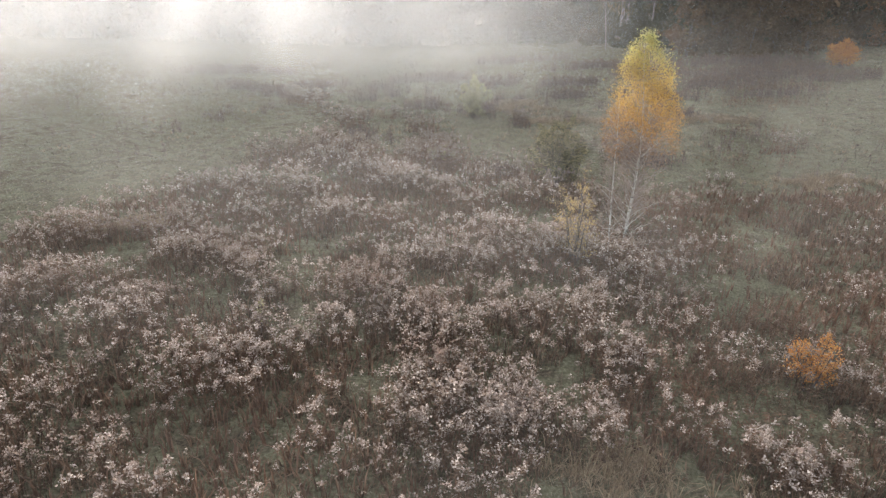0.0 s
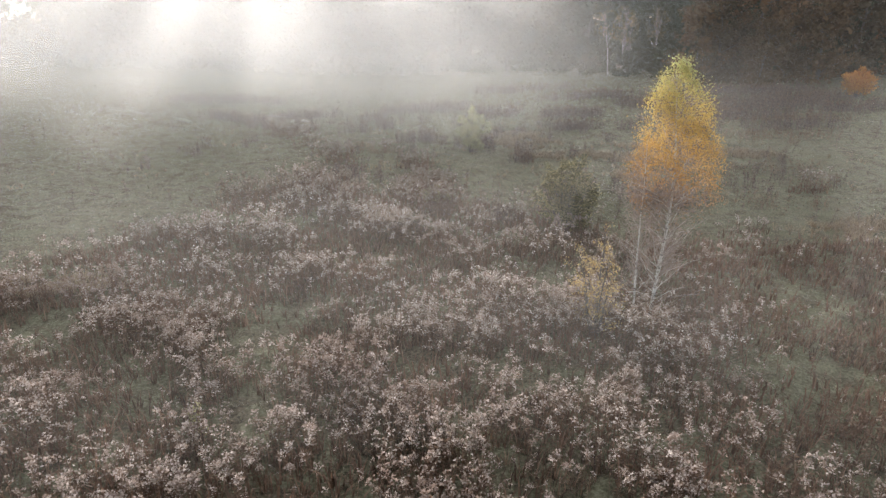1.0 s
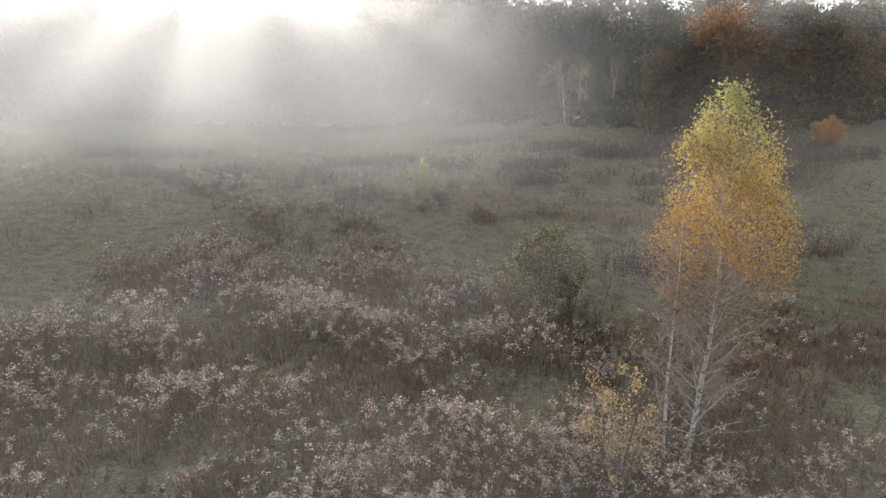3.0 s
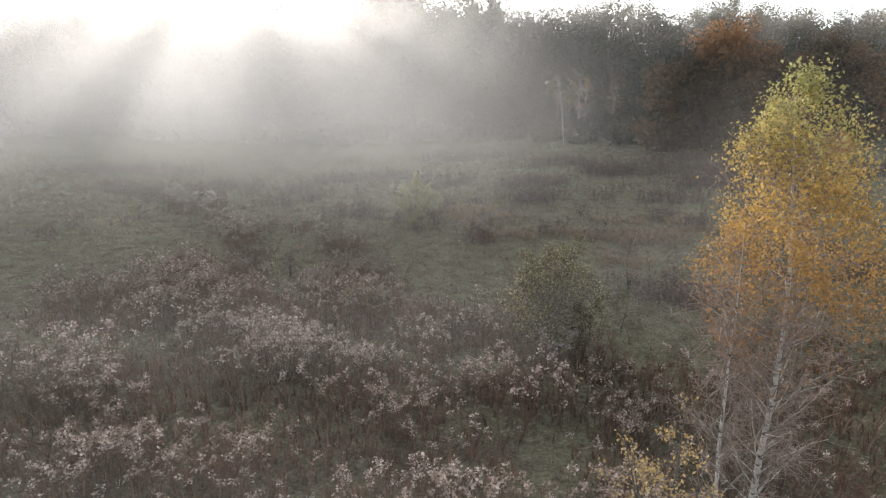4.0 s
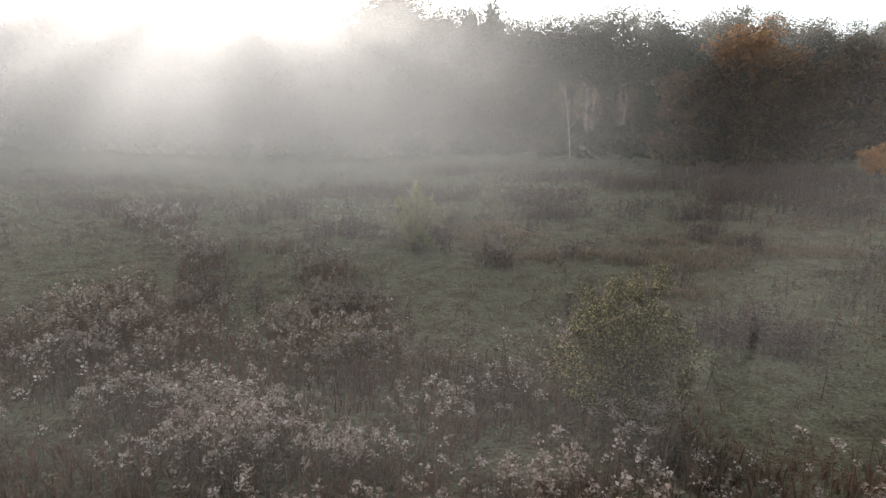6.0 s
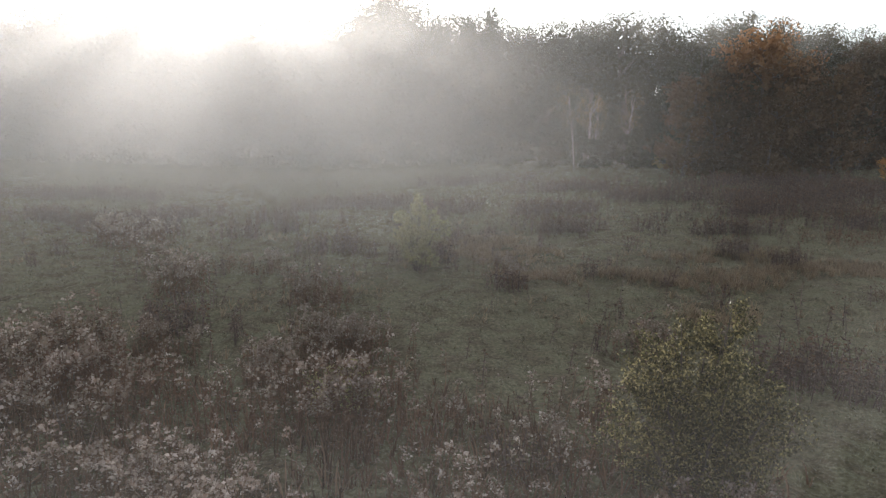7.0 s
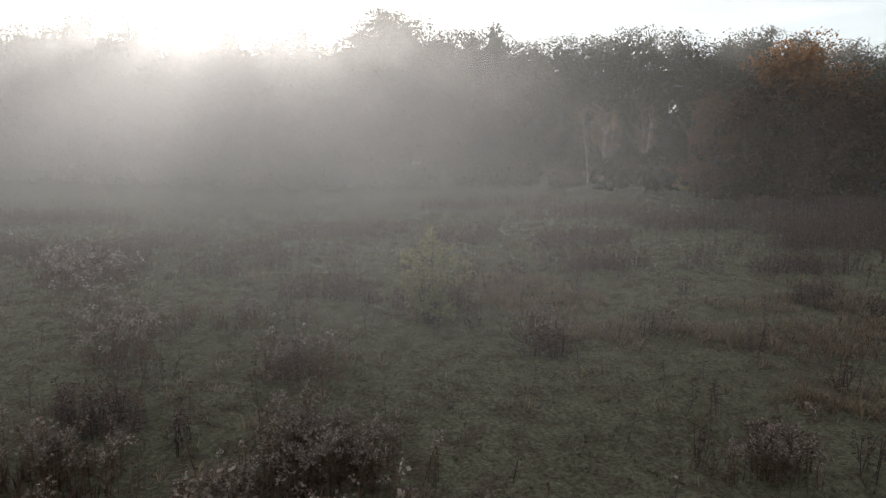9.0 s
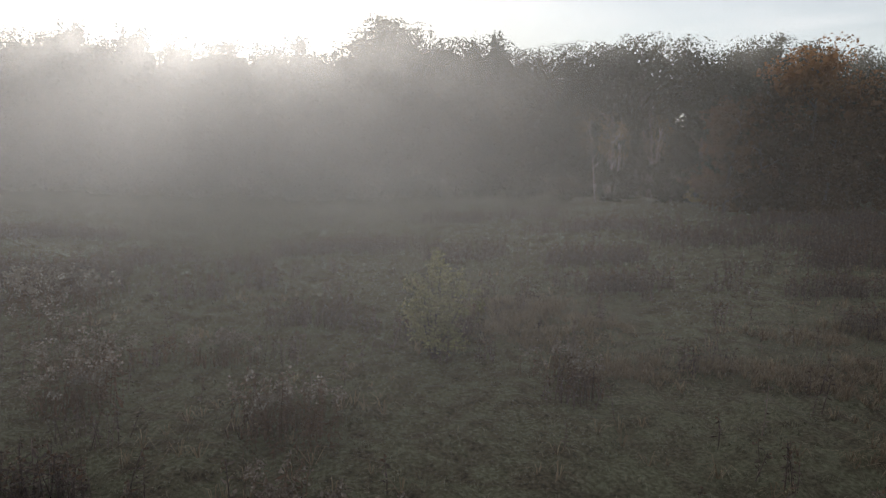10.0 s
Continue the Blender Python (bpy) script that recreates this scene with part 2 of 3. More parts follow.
def leaves(C, size, g, wide=0.62, along=None):
    """Pointed leaves with a fold at places C."""
    C = np.asarray(C, float)
    n = len(C)
    a, b = turned(n, g)
    if along is not None:
        a = a * 0.6 + np.asarray(along)
        a /= np.linalg.norm(a, axis=1)[:, None]
        b = np.cross(a, g.normal(size=(n, 3)))
        b /= np.linalg.norm(b, axis=1)[:, None]
    L = (size * g.uniform(0.65, 1.35, n))[:, None]
    up = np.cross(a, b)
    V = np.stack([C, C + a * L * 0.45 + b * L * wide / 2 + up * L * 0.12, C + a * L, C + a * L * 0.45 - b * L * wide / 2 + up * L * 0.12], 1).reshape(-1, 3)
    return V, np.arange(4 * n).reshape(-1, 4)


def bent(p0, direction, length, n, g, wobble=0.12, lift=0.0):
    """A crooked line of n + 1 places."""
    d = np.asarray(direction, float)
    d = d / np.linalg.norm(d)
    P = [np.asarray(p0, float)]
    for _ in range(n):
        d = d + g.normal(size=3) * wobble + np.array((0, 0, lift))
        d = d / np.linalg.norm(d)
        P.append(P[-1] + d * length / n)
    return np.array(P)


def grain(x, y, step, seed):
    """Smooth random values from 0 to 1 over the plan, one lump every step metres."""
    x, y = np.asarray(x, float) / step, np.asarray(y, float) / step
    i, j = np.floor(x).astype(int), np.floor(y).astype(int)
    fx, fy = x - i, y - j
    fx, fy = fx * fx * (3 - 2 * fx), fy * fy * (3 - 2 * fy)
    table = np.random.default_rng(seed).random((97, 89))
    v = lambda a, b: table[a % 97, b % 89]
    return (v(i, j) * (1 - fx) + v(i + 1, j) * fx) * (1 - fy) + (v(i, j + 1) * (1 - fx) + v(i + 1, j + 1) * fx) * fy


def lumps(x, y):
    """Tussocks of the meadow."""
    return (0.10 + 0.26 * grain(x, y, 4.0, 4)) * grain(x, y, 0.85, 3) ** 1.5 + 0.10 * grain(x, y, 0.42, 5)


def land(x, y):
    near = np.clip((150 - np.abs(np.asarray(y, float) - 50)) / 40, 0, 1)
    return height(x, y) + lumps(x, y) * near


# ---- the ground ----
def make_ground():
    xs = np.concatenate([[-2200, -900, -400, -220, -150, -115, -90, -75, -64, -56, -50], np.arange(-46, -30, 0.8), np.arange(-30, 40, 0.26), np.arange(40, 59, 0.8), [60, 66, 74, 84, 96, 115, 150, 220, 400, 900, 2200]])
    ys = np.concatenate([[-2000, -700, -250, -100, -45, -20, -8, 0, 3], np.arange(5, 72, 0.26), np.arange(72, 100, 0.5), np.arange(101, 140, 1.5), [145, 155, 170, 190, 215, 260, 340, 600, 1200, 3200]])
    X, Y = np.meshgrid(xs, ys)
    V = np.stack([X, Y, land(X, Y)], -1).reshape(-1, 3)
    nx = len(xs)
    i = (np.arange(len(ys) - 1)[:, None] * nx + np.arange(nx - 1)[None]).ravel()
    F = np.stack([i, i + 1, i + nx + 1, i + nx], 1)
    return tagged(piece("ground", (V, F), M_GROUND, smooth=True), "rough meadow ground with frosted grass and brown litter", "ground", kind="structure")


make_ground()


# ---- the plan of the meadow: where tall weeds stand ----
def blob(x, y, cx, cy, rx, ry):
    return np.exp(-(((x - cx) / rx) ** 2 + ((y - cy) / ry) ** 2) ** 2)


GLADES = [(-6.2, 24.7, 1.5, 2.4), (4.6, 29.9, 1.2, 2.0), (3.3, 23.0, 1.8, 1.2), (15.7, 29.7, 1.7, 2.6), (-14.3, 25.1, 1.7, 2.0), (-5.2, 20.6, 1.1, 2.6), (3.9, 16.4, 1.2, 2.0), (12.0, 23.7, 2.5, 1.6), (0.3, 28.2, 1.6, 0.6), (-5.5, 27.6, 1.6, 0.8),
          (-16.2, 29.8, 2.0, 1.6), (6.4, 19.6, 1.6, 1.0), (4.8, 11.6, 3.4, 1.6), (9.6, 14.6, 3.0, 1.6), (-2.0, 16.0, 1.0, 0.7), (-13.0, 19.6, 1.6, 0.8), (1.0, 20.2, 0.7, 1.0), (-9.0, 21.6, 1.6, 0.6), (-9.2, 39.2, 3.6, 1.7), (4.2, 37.4, 1.4, 1.4), (5.3, 32.0, 0.9, 1.4)]
BARE = [(-10.4, 16.8, 3.1, 1.6), (9.5, 17.5, 4.0, 3.0), (12.0, 27.0, 4.0, 4.0), (8.6, 28.6, 2.4, 1.8)]
STANDS = [(-18.2, 27.0, 1.8, 2.6), (-13.7, 35.7, 3.1, 1.5), (-8.3, 34.6, 1.8, 0.9), (-9.0, 43.4, 4.4, 2.3), (-0.7, 43.0, 1.8, 1.8), (-4.2, 39.4, 2.2, 1.1), (3.1, 34.1, 3.0, 1.6), (-9.2, 30.2, 3.4, 1.5), (-2.9, 30.4, 2.8, 1.6),
          (16.5, 36.2, 1.9, 1.3), (25.6, 47.4, 1.7, 0.6), (-8.9, 36.4, 1.3, 0.7), (-6.9, 33.7, 1.6, 1.0), (-1.7, 37.2, 3.2, 1.2), (2.3, 32.4, 1.9, 1.3), (-5.2, 35.3, 0.7, 0.8), (4.8, 40.5, 1.7, 0.8), (7.9, 32.9, 1.7, 1.5), (12.6, 32.8, 1.2, 0.8)]
OUTLIERS = [(-6.5, 41.9, 1.6, 1.0), (-3.2, 39.3, 1.2, 0.9), (-2.7, 45.1, 0.6, 0.9), (-0.8, 47.5, 1.7, 1.0), (2.7, 38.8, 1.8, 0.7), (6.2, 42.0, 0.6, 1.3), (-8.6, 47.0, 2.3, 0.8), (-15.5, 69.0, 2.4, 2.6), (-9.9, 59.5, 1.4, 0.7), (-8.3, 55.7, 1.2, 0.6),
            (-2.2, 53.9, 1.3, 0.8), (-1.4, 48.6, 0.6, 0.6), (-0.9, 46.8, 1.7, 0.7), (-6.3, 47.5, 1.2, 0.8), (6.6, 56.1, 0.8, 0.9), (16.8, 38.6, 1.6, 0.6), (-5.2, 59.0, 0.9, 0.6), (-12.6, 63.0, 1.4, 0.7), (9.6, 46.6, 0.8, 0.5)]
DARK = [(42.0, 84.0, 8.0, 2.4), (33.0, 66.5, 4.0, 1.2), (46.0, 76.0, 6.0, 1.8), (-5.9, 85.0, 2.6, 1.2), (34.4, 79.2, 5.5, 1.5), (24.4, 86.0, 4.0, 1.2), (2.6, 61.9, 1.6, 0.8), (-17.6, 73.6, 3.5, 1.2), (-8.0, 79.0, 2.0, 1.0), (-15.4, 82.5, 3.0, 1.0), (9.4, 47.2, 0.9, 0.5), (14.2, 44.5, 2.2, 1.4), (20.4, 60.7, 0.9, 0.4), (-26.0, 79.5, 3.0, 1.2), (6.2, 55.0, 0.8, 0.6), (12.0, 103.0, 7.0, 1.5), (-30.0, 95.0, 8.0, 2.0), (3.8, 40.3, 1.1, 0.4), (-6.5, 50.3, 1.2, 0.7)]
DARK_FAR = [(-0.6, 85.5, 3.5, 1.8), (6.0, 80.5, 3.0, 1.4), (14.1, 77.0, 3.4, 1.5), (26.0, 82.5, 4.5, 1.6), (31.6, 73.6, 5.0, 2.0), (38.0, 80.0, 6.0, 2.0), (-6.0, 73.0, 1.0, 0.6),
        (-20.0, 78.0, 5.0, 1.8), (20.0, 92.0, 6.0, 1.5), (-9.0, 70.5, 1.6, 0.8), (21.5, 58.0, 0.8, 0.5), (40.0, 91.0, 9.0, 2.0), (-2.5, 64.5, 2.0, 0.9), (13.0, 69.0, 2.5, 0.8), (23.5, 66.0, 2.5, 1.0)]
BROWN = [(9.5, 14.5, 4.0, 2.8), (12.5, 19.0, 2.4, 2.0), (11.0, 27.3, 3.0, 1.8), (8.5, 26.5, 2.2, 1.2), (-15.0, 36.5, 2.5, 1.0), (-9.0, 18.5, 2.4, 1.0), (-3.8, 15.3, 1.2, 0.8), (14.0, 24.5, 2.5, 1.4), (10.6, 28.9, 3.3, 1.5), (9.8, 36.4, 1.8, 0.7), (-6.0, 32.0, 2.5, 1.0), (19.0, 34.0, 3.0, 1.2), (0.2, 41.0, 1.6, 0.5), (-1.7, 53.1, 1.6, 1.8), (-7.2, 60.2, 0.9, 0.8), (30.0, 62.0, 5.0, 1.6), (36.0, 70.0, 6.0, 2.2), (24.0, 51.5, 4.0, 1.0), (22.0, 44.0, 3.0, 1.2), (8.5, 18.0, 3.0, 2.0), (11.0, 12.5, 3.0, 1.6), (6.8, 15.8, 2.5, 1.6)]
STRAW = [(22.5, 57.0, 4.5, 1.5), (7.2, 62.0, 3.2, 2.2), (25.5, 39.6, 5.0, 1.8), (4.6, 11.8, 2.6, 1.4), (16.5, 55.5, 3.0, 1.6), (18.5, 60.5, 3.5, 1.2), (-17.0, 29.5, 3.0, 1.2), (8.5, 57.5, 2.0, 1.0), (14.5, 50.5, 2.6, 1.0), (11.8, 56.3, 2.2, 1.2), (6.7, 66.0, 2.4, 1.8)]


def weeds(x, y, whole=False):
    """How thickly goldenrod stands, from 0 to 1; whole: where it stands at all."""
    left = np.interp(y, [0, 18, 23, 27, 31, 34, 38, 46], [-40, -30, -22, -17, -19, -18, -13, -13])
    top = np.interp(x, [-20, -14, -4, 2, 6, 12, 20, 40], [39, 46, 46.5, 45.5, 41.5, 37, 38, 40])
    edge = 1.6 * (grain(x, y, 2.2, 21) - 0.5)
    near = np.clip((x - left + edge * 2) / 1.2, 0, 1) * np.clip((top - y + edge * 2) / 1.5, 0, 1) * np.clip((y - 6.5 - 3.0 * grain(x, y, 3.0, 25)) / 1.2, 0, 1)
    for c in GLADES:
        near = near * (1 - 0.97 * blob(x, y, *c))
    stand = np.zeros_like(near)
    for c in STANDS:
        stand = np.maximum(stand, blob(x + edge * 0.5, y - edge * 0.4, *c))
    if whole:
        return np.maximum(near, stand)
    near = near * np.clip((31.0 - 0.10 * np.clip(x - 8, 0, 40) - y + edge * 2) / 1.5, 0.16, 1)
    for c in BARE:
        near = near * (1 - 0.75 * blob(x, y, *c))
    mix = grain(x, y, 2.8, 22) * 0.55 + grain(x, y, 1.1, 23) * 0.45
    d = np.maximum(near * np.clip(4.3 * mix - 1.35, 0.07, 1.25) * np.clip(1.0 - 0.06 * (x - 8), 0.35, 1), stand * np.clip(3.2 * mix - 0.7, 0.12, 1.1))
    for c in OUTLIERS:
        d = np.maximum(d, blob(x, y, *c) * np.clip(2.6 * grain(x, y, 0.9, 24) - 0.35, 0, 1.0))
    return d


def sown(n, dens, x0, x1, y0, y1, g, power=1.0):
    """Places in a stretch of the plan, kept by chance dens; the nearer end is sown thicker with power > 1."""
    x = g.uniform(x0, x1, n)
    y = y0 + (y1 - y0) * g.random(n) ** power
    keep = g.random(n) < dens(x, y)
    return x[keep], y[keep]


def spread(kinds, x, y, size, g, sink=0.03):
    """Copies of small shapes over the plan as one mesh: each turned and sized by chance."""
    parts = []
    z = land(x, y) - sink
    pick = g.integers(0, len(kinds), len(x))
    turn = g.uniform(0, 2 * np.pi, len(x))
    for k, (v, f) in enumerate(kinds):
        w = np.flatnonzero(pick == k)
        if not len(w):
            continue
        c, s = np.cos(turn[w])[:, None] * size[w][:, None], np.sin(turn[w])[:, None] * size[w][:, None]
        P = np.stack([x[w][:, None] + v[None, :, 0] * c - v[None, :, 1] * s, y[w][:, None] + v[None, :, 0] * s + v[None, :, 1] * c, z[w][:, None] + v[None, :, 2] * size[w][:, None]], -1)
        parts.append((P.reshape(-1, 3), (np.arange(len(w))[:, None, None] * len(v) + np.asarray(f)[None]).reshape(-1, f.shape[1])))
    return join(parts)


def spread_two(kinds, x, y, size, g):
    """As spread, for shapes of two materials that stand on the same spots."""
    state = g.bit_generator.state
    a = spread([k[0] for k in kinds], x, y, size, g)
    g.bit_generator.state = state
    return a, spread([k[1] for k in kinds], x, y, size, g)


def weed_shape(g, tall=1.0, fluff=15, leafy=6, reach=0.15, thick=0.009, leaf=0.12, puff=0.06):
    """One dead goldenrod: (stalk and withered leaves, nodding plume of seed fluff)."""
    stem = bent((0, 0, 0), (g.normal() * 0.12, g.normal() * 0.12, 1), tall * g.uniform(0.85, 1.1), 2, g, 0.07)
    at = g.uniform(0.2, 0.92, leafy)
    C = np.array([stem[0] + (stem[-1] - stem[0]) * a for a in at])
    al = g.normal(size=(leafy, 3)) * (1, 1, 0.25) - (0, 0, 0.45)
    green = join([tubes([(stem, (thick, thick * 0.75, thick * 0.45))], 3), leaves(C, leaf, g, 0.24, al)])
    a = g.uniform(0, 2 * np.pi)
    nod = np.array((math.cos(a), math.sin(a), 0))
    P, D = [], []
    arms = max(2, fluff // 3)
    for k in range(arms):
        u = k / arms
        b = k * 2.4 + g.normal() * 0.5
        arm = np.array((math.cos(b), math.sin(b), 0.35)) + nod * 0.6
        arm = arm / np.linalg.norm(arm)
        p = stem[-1] + np.array((0, 0, -0.15 + 0.17 * u)) * tall + nod * 0.05 * u
        n = max(1, round(fluff / arms))
        for s in range(n):
            w = (s + 0.15) / n
            P.append(p + arm * reach * (1.1 - 0.75 * u) * w + np.array((0, 0, -0.05 * w * w)) + g.normal(size=3) * 0.012)
            D.append(arm + np.array((0, 0, 0.5 - 0.9 * w)))
    return green, leaves(np.array(P), puff, g, 0.8, np.array(D))


def tuft_shape(g, blades=7, tall=0.24, wide=0.014, splay=0.5, droop=0.0):
    """A tuft of grass: narrow bent blades, two triangles each."""
    V, F = [], []
    for k in range(blades):
        a = g.uniform(0, 2 * np.pi)
        d = np.array((math.cos(a), math.sin(a), 0))
        p = d * g.uniform(0, 0.07)
        h, s = tall * g.uniform(0.6, 1.25), splay * g.uniform(0.3, 1.3)
        side = np.cross(d, (0, 0, 1)) * wide
        mid = p + d * h * s * 0.35 + np.array((0, 0, h * 0.62))
        V += [p - side, p + side, mid + side * 0.8, mid - side * 0.8, p + d * h * s + np.array((0, 0, h * (0.92 - droop * g.uniform(0.4, 1.2))))]
        n = 5 * k
        F += [(n, n + 1, n + 2), (n, n + 2, n + 3), (n + 3, n + 2, n + 4)]
    return np.array(V), np.array(F)


# ---- grass ----
def make_grass():
    g = np.random.default_rng(31)
    open_ground = lambda x, y: np.clip(1.0 - 0.6 * weeds(x, y, True) - 0.35 * weeds(x, y), 0, 1) * np.clip(0.35 + 1.0 * grain(x, y, 0.8, 41), 0, 1)
    parts = []
    for n, y0, y1, x0, x1, wide, size in ((9000, 6, 32, -24, 28, 0.010, 1.0), (30000, 32, 75, -40, 46, 0.010, 1.0)):
        kinds = [tuft_shape(g, 6, 0.15, wide, 0.9, 0.35) for _ in range(8)]
        x, y = sown(n, open_ground, x0, x1, y0, y1, g, 1.15)
        parts.append(spread(kinds, x, y, g.uniform(0.6, 1.3, len(x)) * size, g, 0.02))
    tagged(piece("meadow_grass", join(parts), M_GRASS), "short tussocky grass, grey-green and dulled by frost", "grass", kind="stuff")
    kinds = [tuft_shape(g, 6, 0.2, 0.02, 1.0, 0.4) for _ in range(8)]
    x, y = sown(17000, lambda x, y: np.clip(1.3 * grain(x, y, 3.5, 45) * np.clip((y - 68) / 10, 0, 1) + 0.1, 0, 1), -70, 70, 68, 135, g)
    tagged(piece("frosted_far_grass", spread(kinds, x, y, g.uniform(0.7, 1.5, len(x)), g, 0.02), M_FROST_LIT), "frosted grass of the far meadow before the wood, paled for light off the mist", "grass", kind="stuff")
    straw = lambda x, y: np.clip(0.9 * sum(blob(x, y, *c) for c in STRAW) * np.clip(2.0 * grain(x, y, 1.3, 42) - 0.4, 0.05, 1.3) + 0.03 * (grain(x, y, 2.4, 43) > 0.72) * (y > 44), 0, 1)
    kinds = [tuft_shape(g, 12, 0.52, 0.010, 1.2, 0.75) for _ in range(8)]
    x, y = sown(170000, straw, -30, 45, 7, 75, g, 1.1)
    tagged(piece("tall_straw_grass", spread(kinds, x, y, g.uniform(0.6, 1.25, len(x)), g), M_STRAW), "tall straw-coloured dry grass bent over in tufts", "grass", kind="stuff")


make_grass()


# ---- goldenrod ----
def make_goldenrod():
    g = np.random.default_rng(51)
    kinds = [weed_shape(g, 1.0, int(g.integers(16, 27))) for _ in range(16)]
    x, y = sown(80000, weeds, -30, 34, 6.5, 72, g, 1.15)
    tall = 0.65 + 0.75 * grain(x, y, 2.8, 22) + 0.25 * np.clip((y - 26) / 8, 0, 1) + 0.25 * np.clip((y - 40) / 5, 0, 1)
    size = tall * g.uniform(0.7, 1.12, len(x))
    # past 40 m most heads are sparser and take the shade-toned colour
    far = g.random(len(x)) < 0.18 + 0.55 * (y > 40) + 0.35 * (grain(x, y, 2.0, 53) > 0.6)
    thin = [weed_shape(g, 1.0, 10, 9, 0.11) for _ in range(12)]
    (s1, f1), (s2, f2) = spread_two(kinds, x[~far], y[~far], size[~far], g), spread_two(thin, x[far], y[far], size[far], g)
    stalks = join([s1, s2])
    stand = tagged(piece("goldenrod_stand", stalks, M_STALK), "dense stand of withered goldenrod, reddish-brown stalks with pale fluffy seed heads", "weeds", kind="stuff")
    tagged(piece("seed_heads", f1, M_HEAD, stand, "pale frosted seed fluff"), kind="stuff")
    tagged(piece("spent_heads", f2, M_HEAD_SHADED, stand, "brownish seed heads, darkened for the shade farther out"), kind="stuff")
    # clumps that can be told apart near the line of flight
    made = []
    for k in range(8):
        e = base("goldenrod_clump", 0, 0, "clump of withered goldenrod with pale fluffy seed heads among brown stalks", "weeds", "goldenrod clumps", 0.0)
        for _ in range(int(g.integers(5, 8))):
            s, f = weed_shape(g, g.uniform(0.85, 1.2), 30, 9)
            off = np.array((*g.normal(size=2) * 0.2, -0.04))
            stalk = piece("stalk", (s[0] + off, s[1]), M_STALK, e)
            tagged(piece("seed_plume", (f[0] + off, f[1]), M_HEAD if k < 5 else M_HEAD_SHADED, stalk, "pale frosted seed plume" if k < 5 else "brownish seed plume, darkened for the shade"), kind="stuff")
        made.append(e)
    cx, cy = sown(1500, weeds, -9, 13, 9, 46, g, 1.3)
    spots = list(zip(cx[:190], cy[:190]))
    for ox, oy, rx, ry in OUTLIERS:
        if 45 < oy < 60:
            spots += [(ox + g.normal() * rx * 0.6, oy + g.normal() * ry * 0.6) for _ in range(8)]
    first = set()
    for px, py in spots:
        m = pose(px, py, float(land(px, py)), 0, 0, g.uniform(0, 360))
        # clumps past 40 m get the plumes with shade in their colour
        k = int(g.integers(0, 5)) if py < 40 else int(g.integers(5, 8))
        if k not in first:
            first.add(k)
            made[k].matrix_basis = m
            made[k].scale = (1.1,) * 3
        else:
            copy_thing(made[k], m)


make_goldenrod()


def make_dark_weeds():
    g = np.random.default_rng(61)
    kinds = [weed_shape(g, 1.25, 11, 10, 0.08, 0.02, 0.2) for _ in range(8)]
    where = lambda x, y: np.clip(sum(blob(x, y, *c) for c in DARK + DARK_FAR) * np.clip(2.2 * grain(x, y, 1.2, 62) - 0.15, 0, 1.6) + 0.012 * (grain(x, y, 2.0, 63) > 0.62) + 0.05 * (grain(x, y, 1.3, 64) > 0.86), 0, 1)
    x, y = sown(125000, where, -45, 60, 40, 108, g, 1.0)
    stalks, tops = spread_two(kinds, x, y, g.uniform(0.55, 1.2, len(x)), g)
    stand = tagged(piece("dark_weed_stalks", stalks, M_DARK), "scattered groups of dark purple-brown dead weed stalks in the meadow", "weeds", kind="stuff")
    tagged(piece("seed_heads", tops, M_STALK, stand), kind="stuff")
    # clumps of stalks that stand apart in the meadow
    made = []
    for k in range(6):
        e = base("weed_clump", 0, 0, "clump of dark purple-brown dead weed stalks standing in short grass", "weeds", "weed clumps", 0.0)
        a, b = [], []
        for _ in range(int(g.integers(7, 13))):
            s, f = weed_shape(g, g.uniform(0.8, 1.25), 8, 10, 0.09, 0.014, 0.15)
            off = np.array((*g.normal(size=2) * 0.26, -0.04))
            a.append((s[0] + off, s[1]))
            b.append((f[0] + off, f[1]))
        tagged(piece("dead_foliage", join(a), M_DARK, e), kind="stuff")
        tagged(piece("seed_fluff", join(b), M_STALK, e), kind="stuff")
        made.append(e)
    lone = lambda x, y: np.clip(sum(blob(x, y, *c) for c in DARK + DARK_FAR) * 0.8 + 0.10 * (grain(x, y, 3.0, 65) > 0.6), 0, 1) * (1 - 0.9 * weeds(x, y))
    cx, cy = sown(2600, lone, -24, 30, 44, 78, g)
    for k, (px, py) in enumerate(zip(cx[:230], cy[:230])):
        m = pose(px, py, float(land(px, py)), 0, 0, g.uniform(0, 360))
        if k < len(made):
            made[k].matrix_basis = m
        else:
            copy_thing(made[k % len(made)], m)
    # brown weeds without fluff, round the birch and here and there
    kinds = [weed_shape(g, 1.1, 3, 12, 0.08, 0.008, 0.15)[0] for _ in range(8)]
    x, y = sown(56000, lambda x, y: np.clip(sum(blob(x, y, *c) for c in BROWN) * np.clip(2.6 * grain(x, y, 1.2, 66) - 0.5, 0.1, 1), 0, 1), -30, 44, 8, 76, g)
    tagged(piece("brown_weeds", spread(kinds, x, y, g.uniform(0.6, 1.1, len(x)), g), M_STALK), "dense reddish-brown withered weeds round the birch", "weeds", kind="stuff")
    # brown undergrowth below the tall weeds
    kinds = [tuft_shape(g, 4, 0.5, 0.02, 0.7) for _ in range(8)]
    x, y = sown(54000, lambda x, y: np.maximum(weeds(x, y, True) * 0.88, weeds(x, y)), -30, 34, 6.5, 60, g, 1.2)
    tagged(piece("brown_undergrowth", spread(kinds, x, y, g.uniform(0.6, 1.3, len(x)), g), M_STALK), "brown withered undergrowth between the goldenrod stalks", "weeds", kind="stuff")


make_dark_weeds()


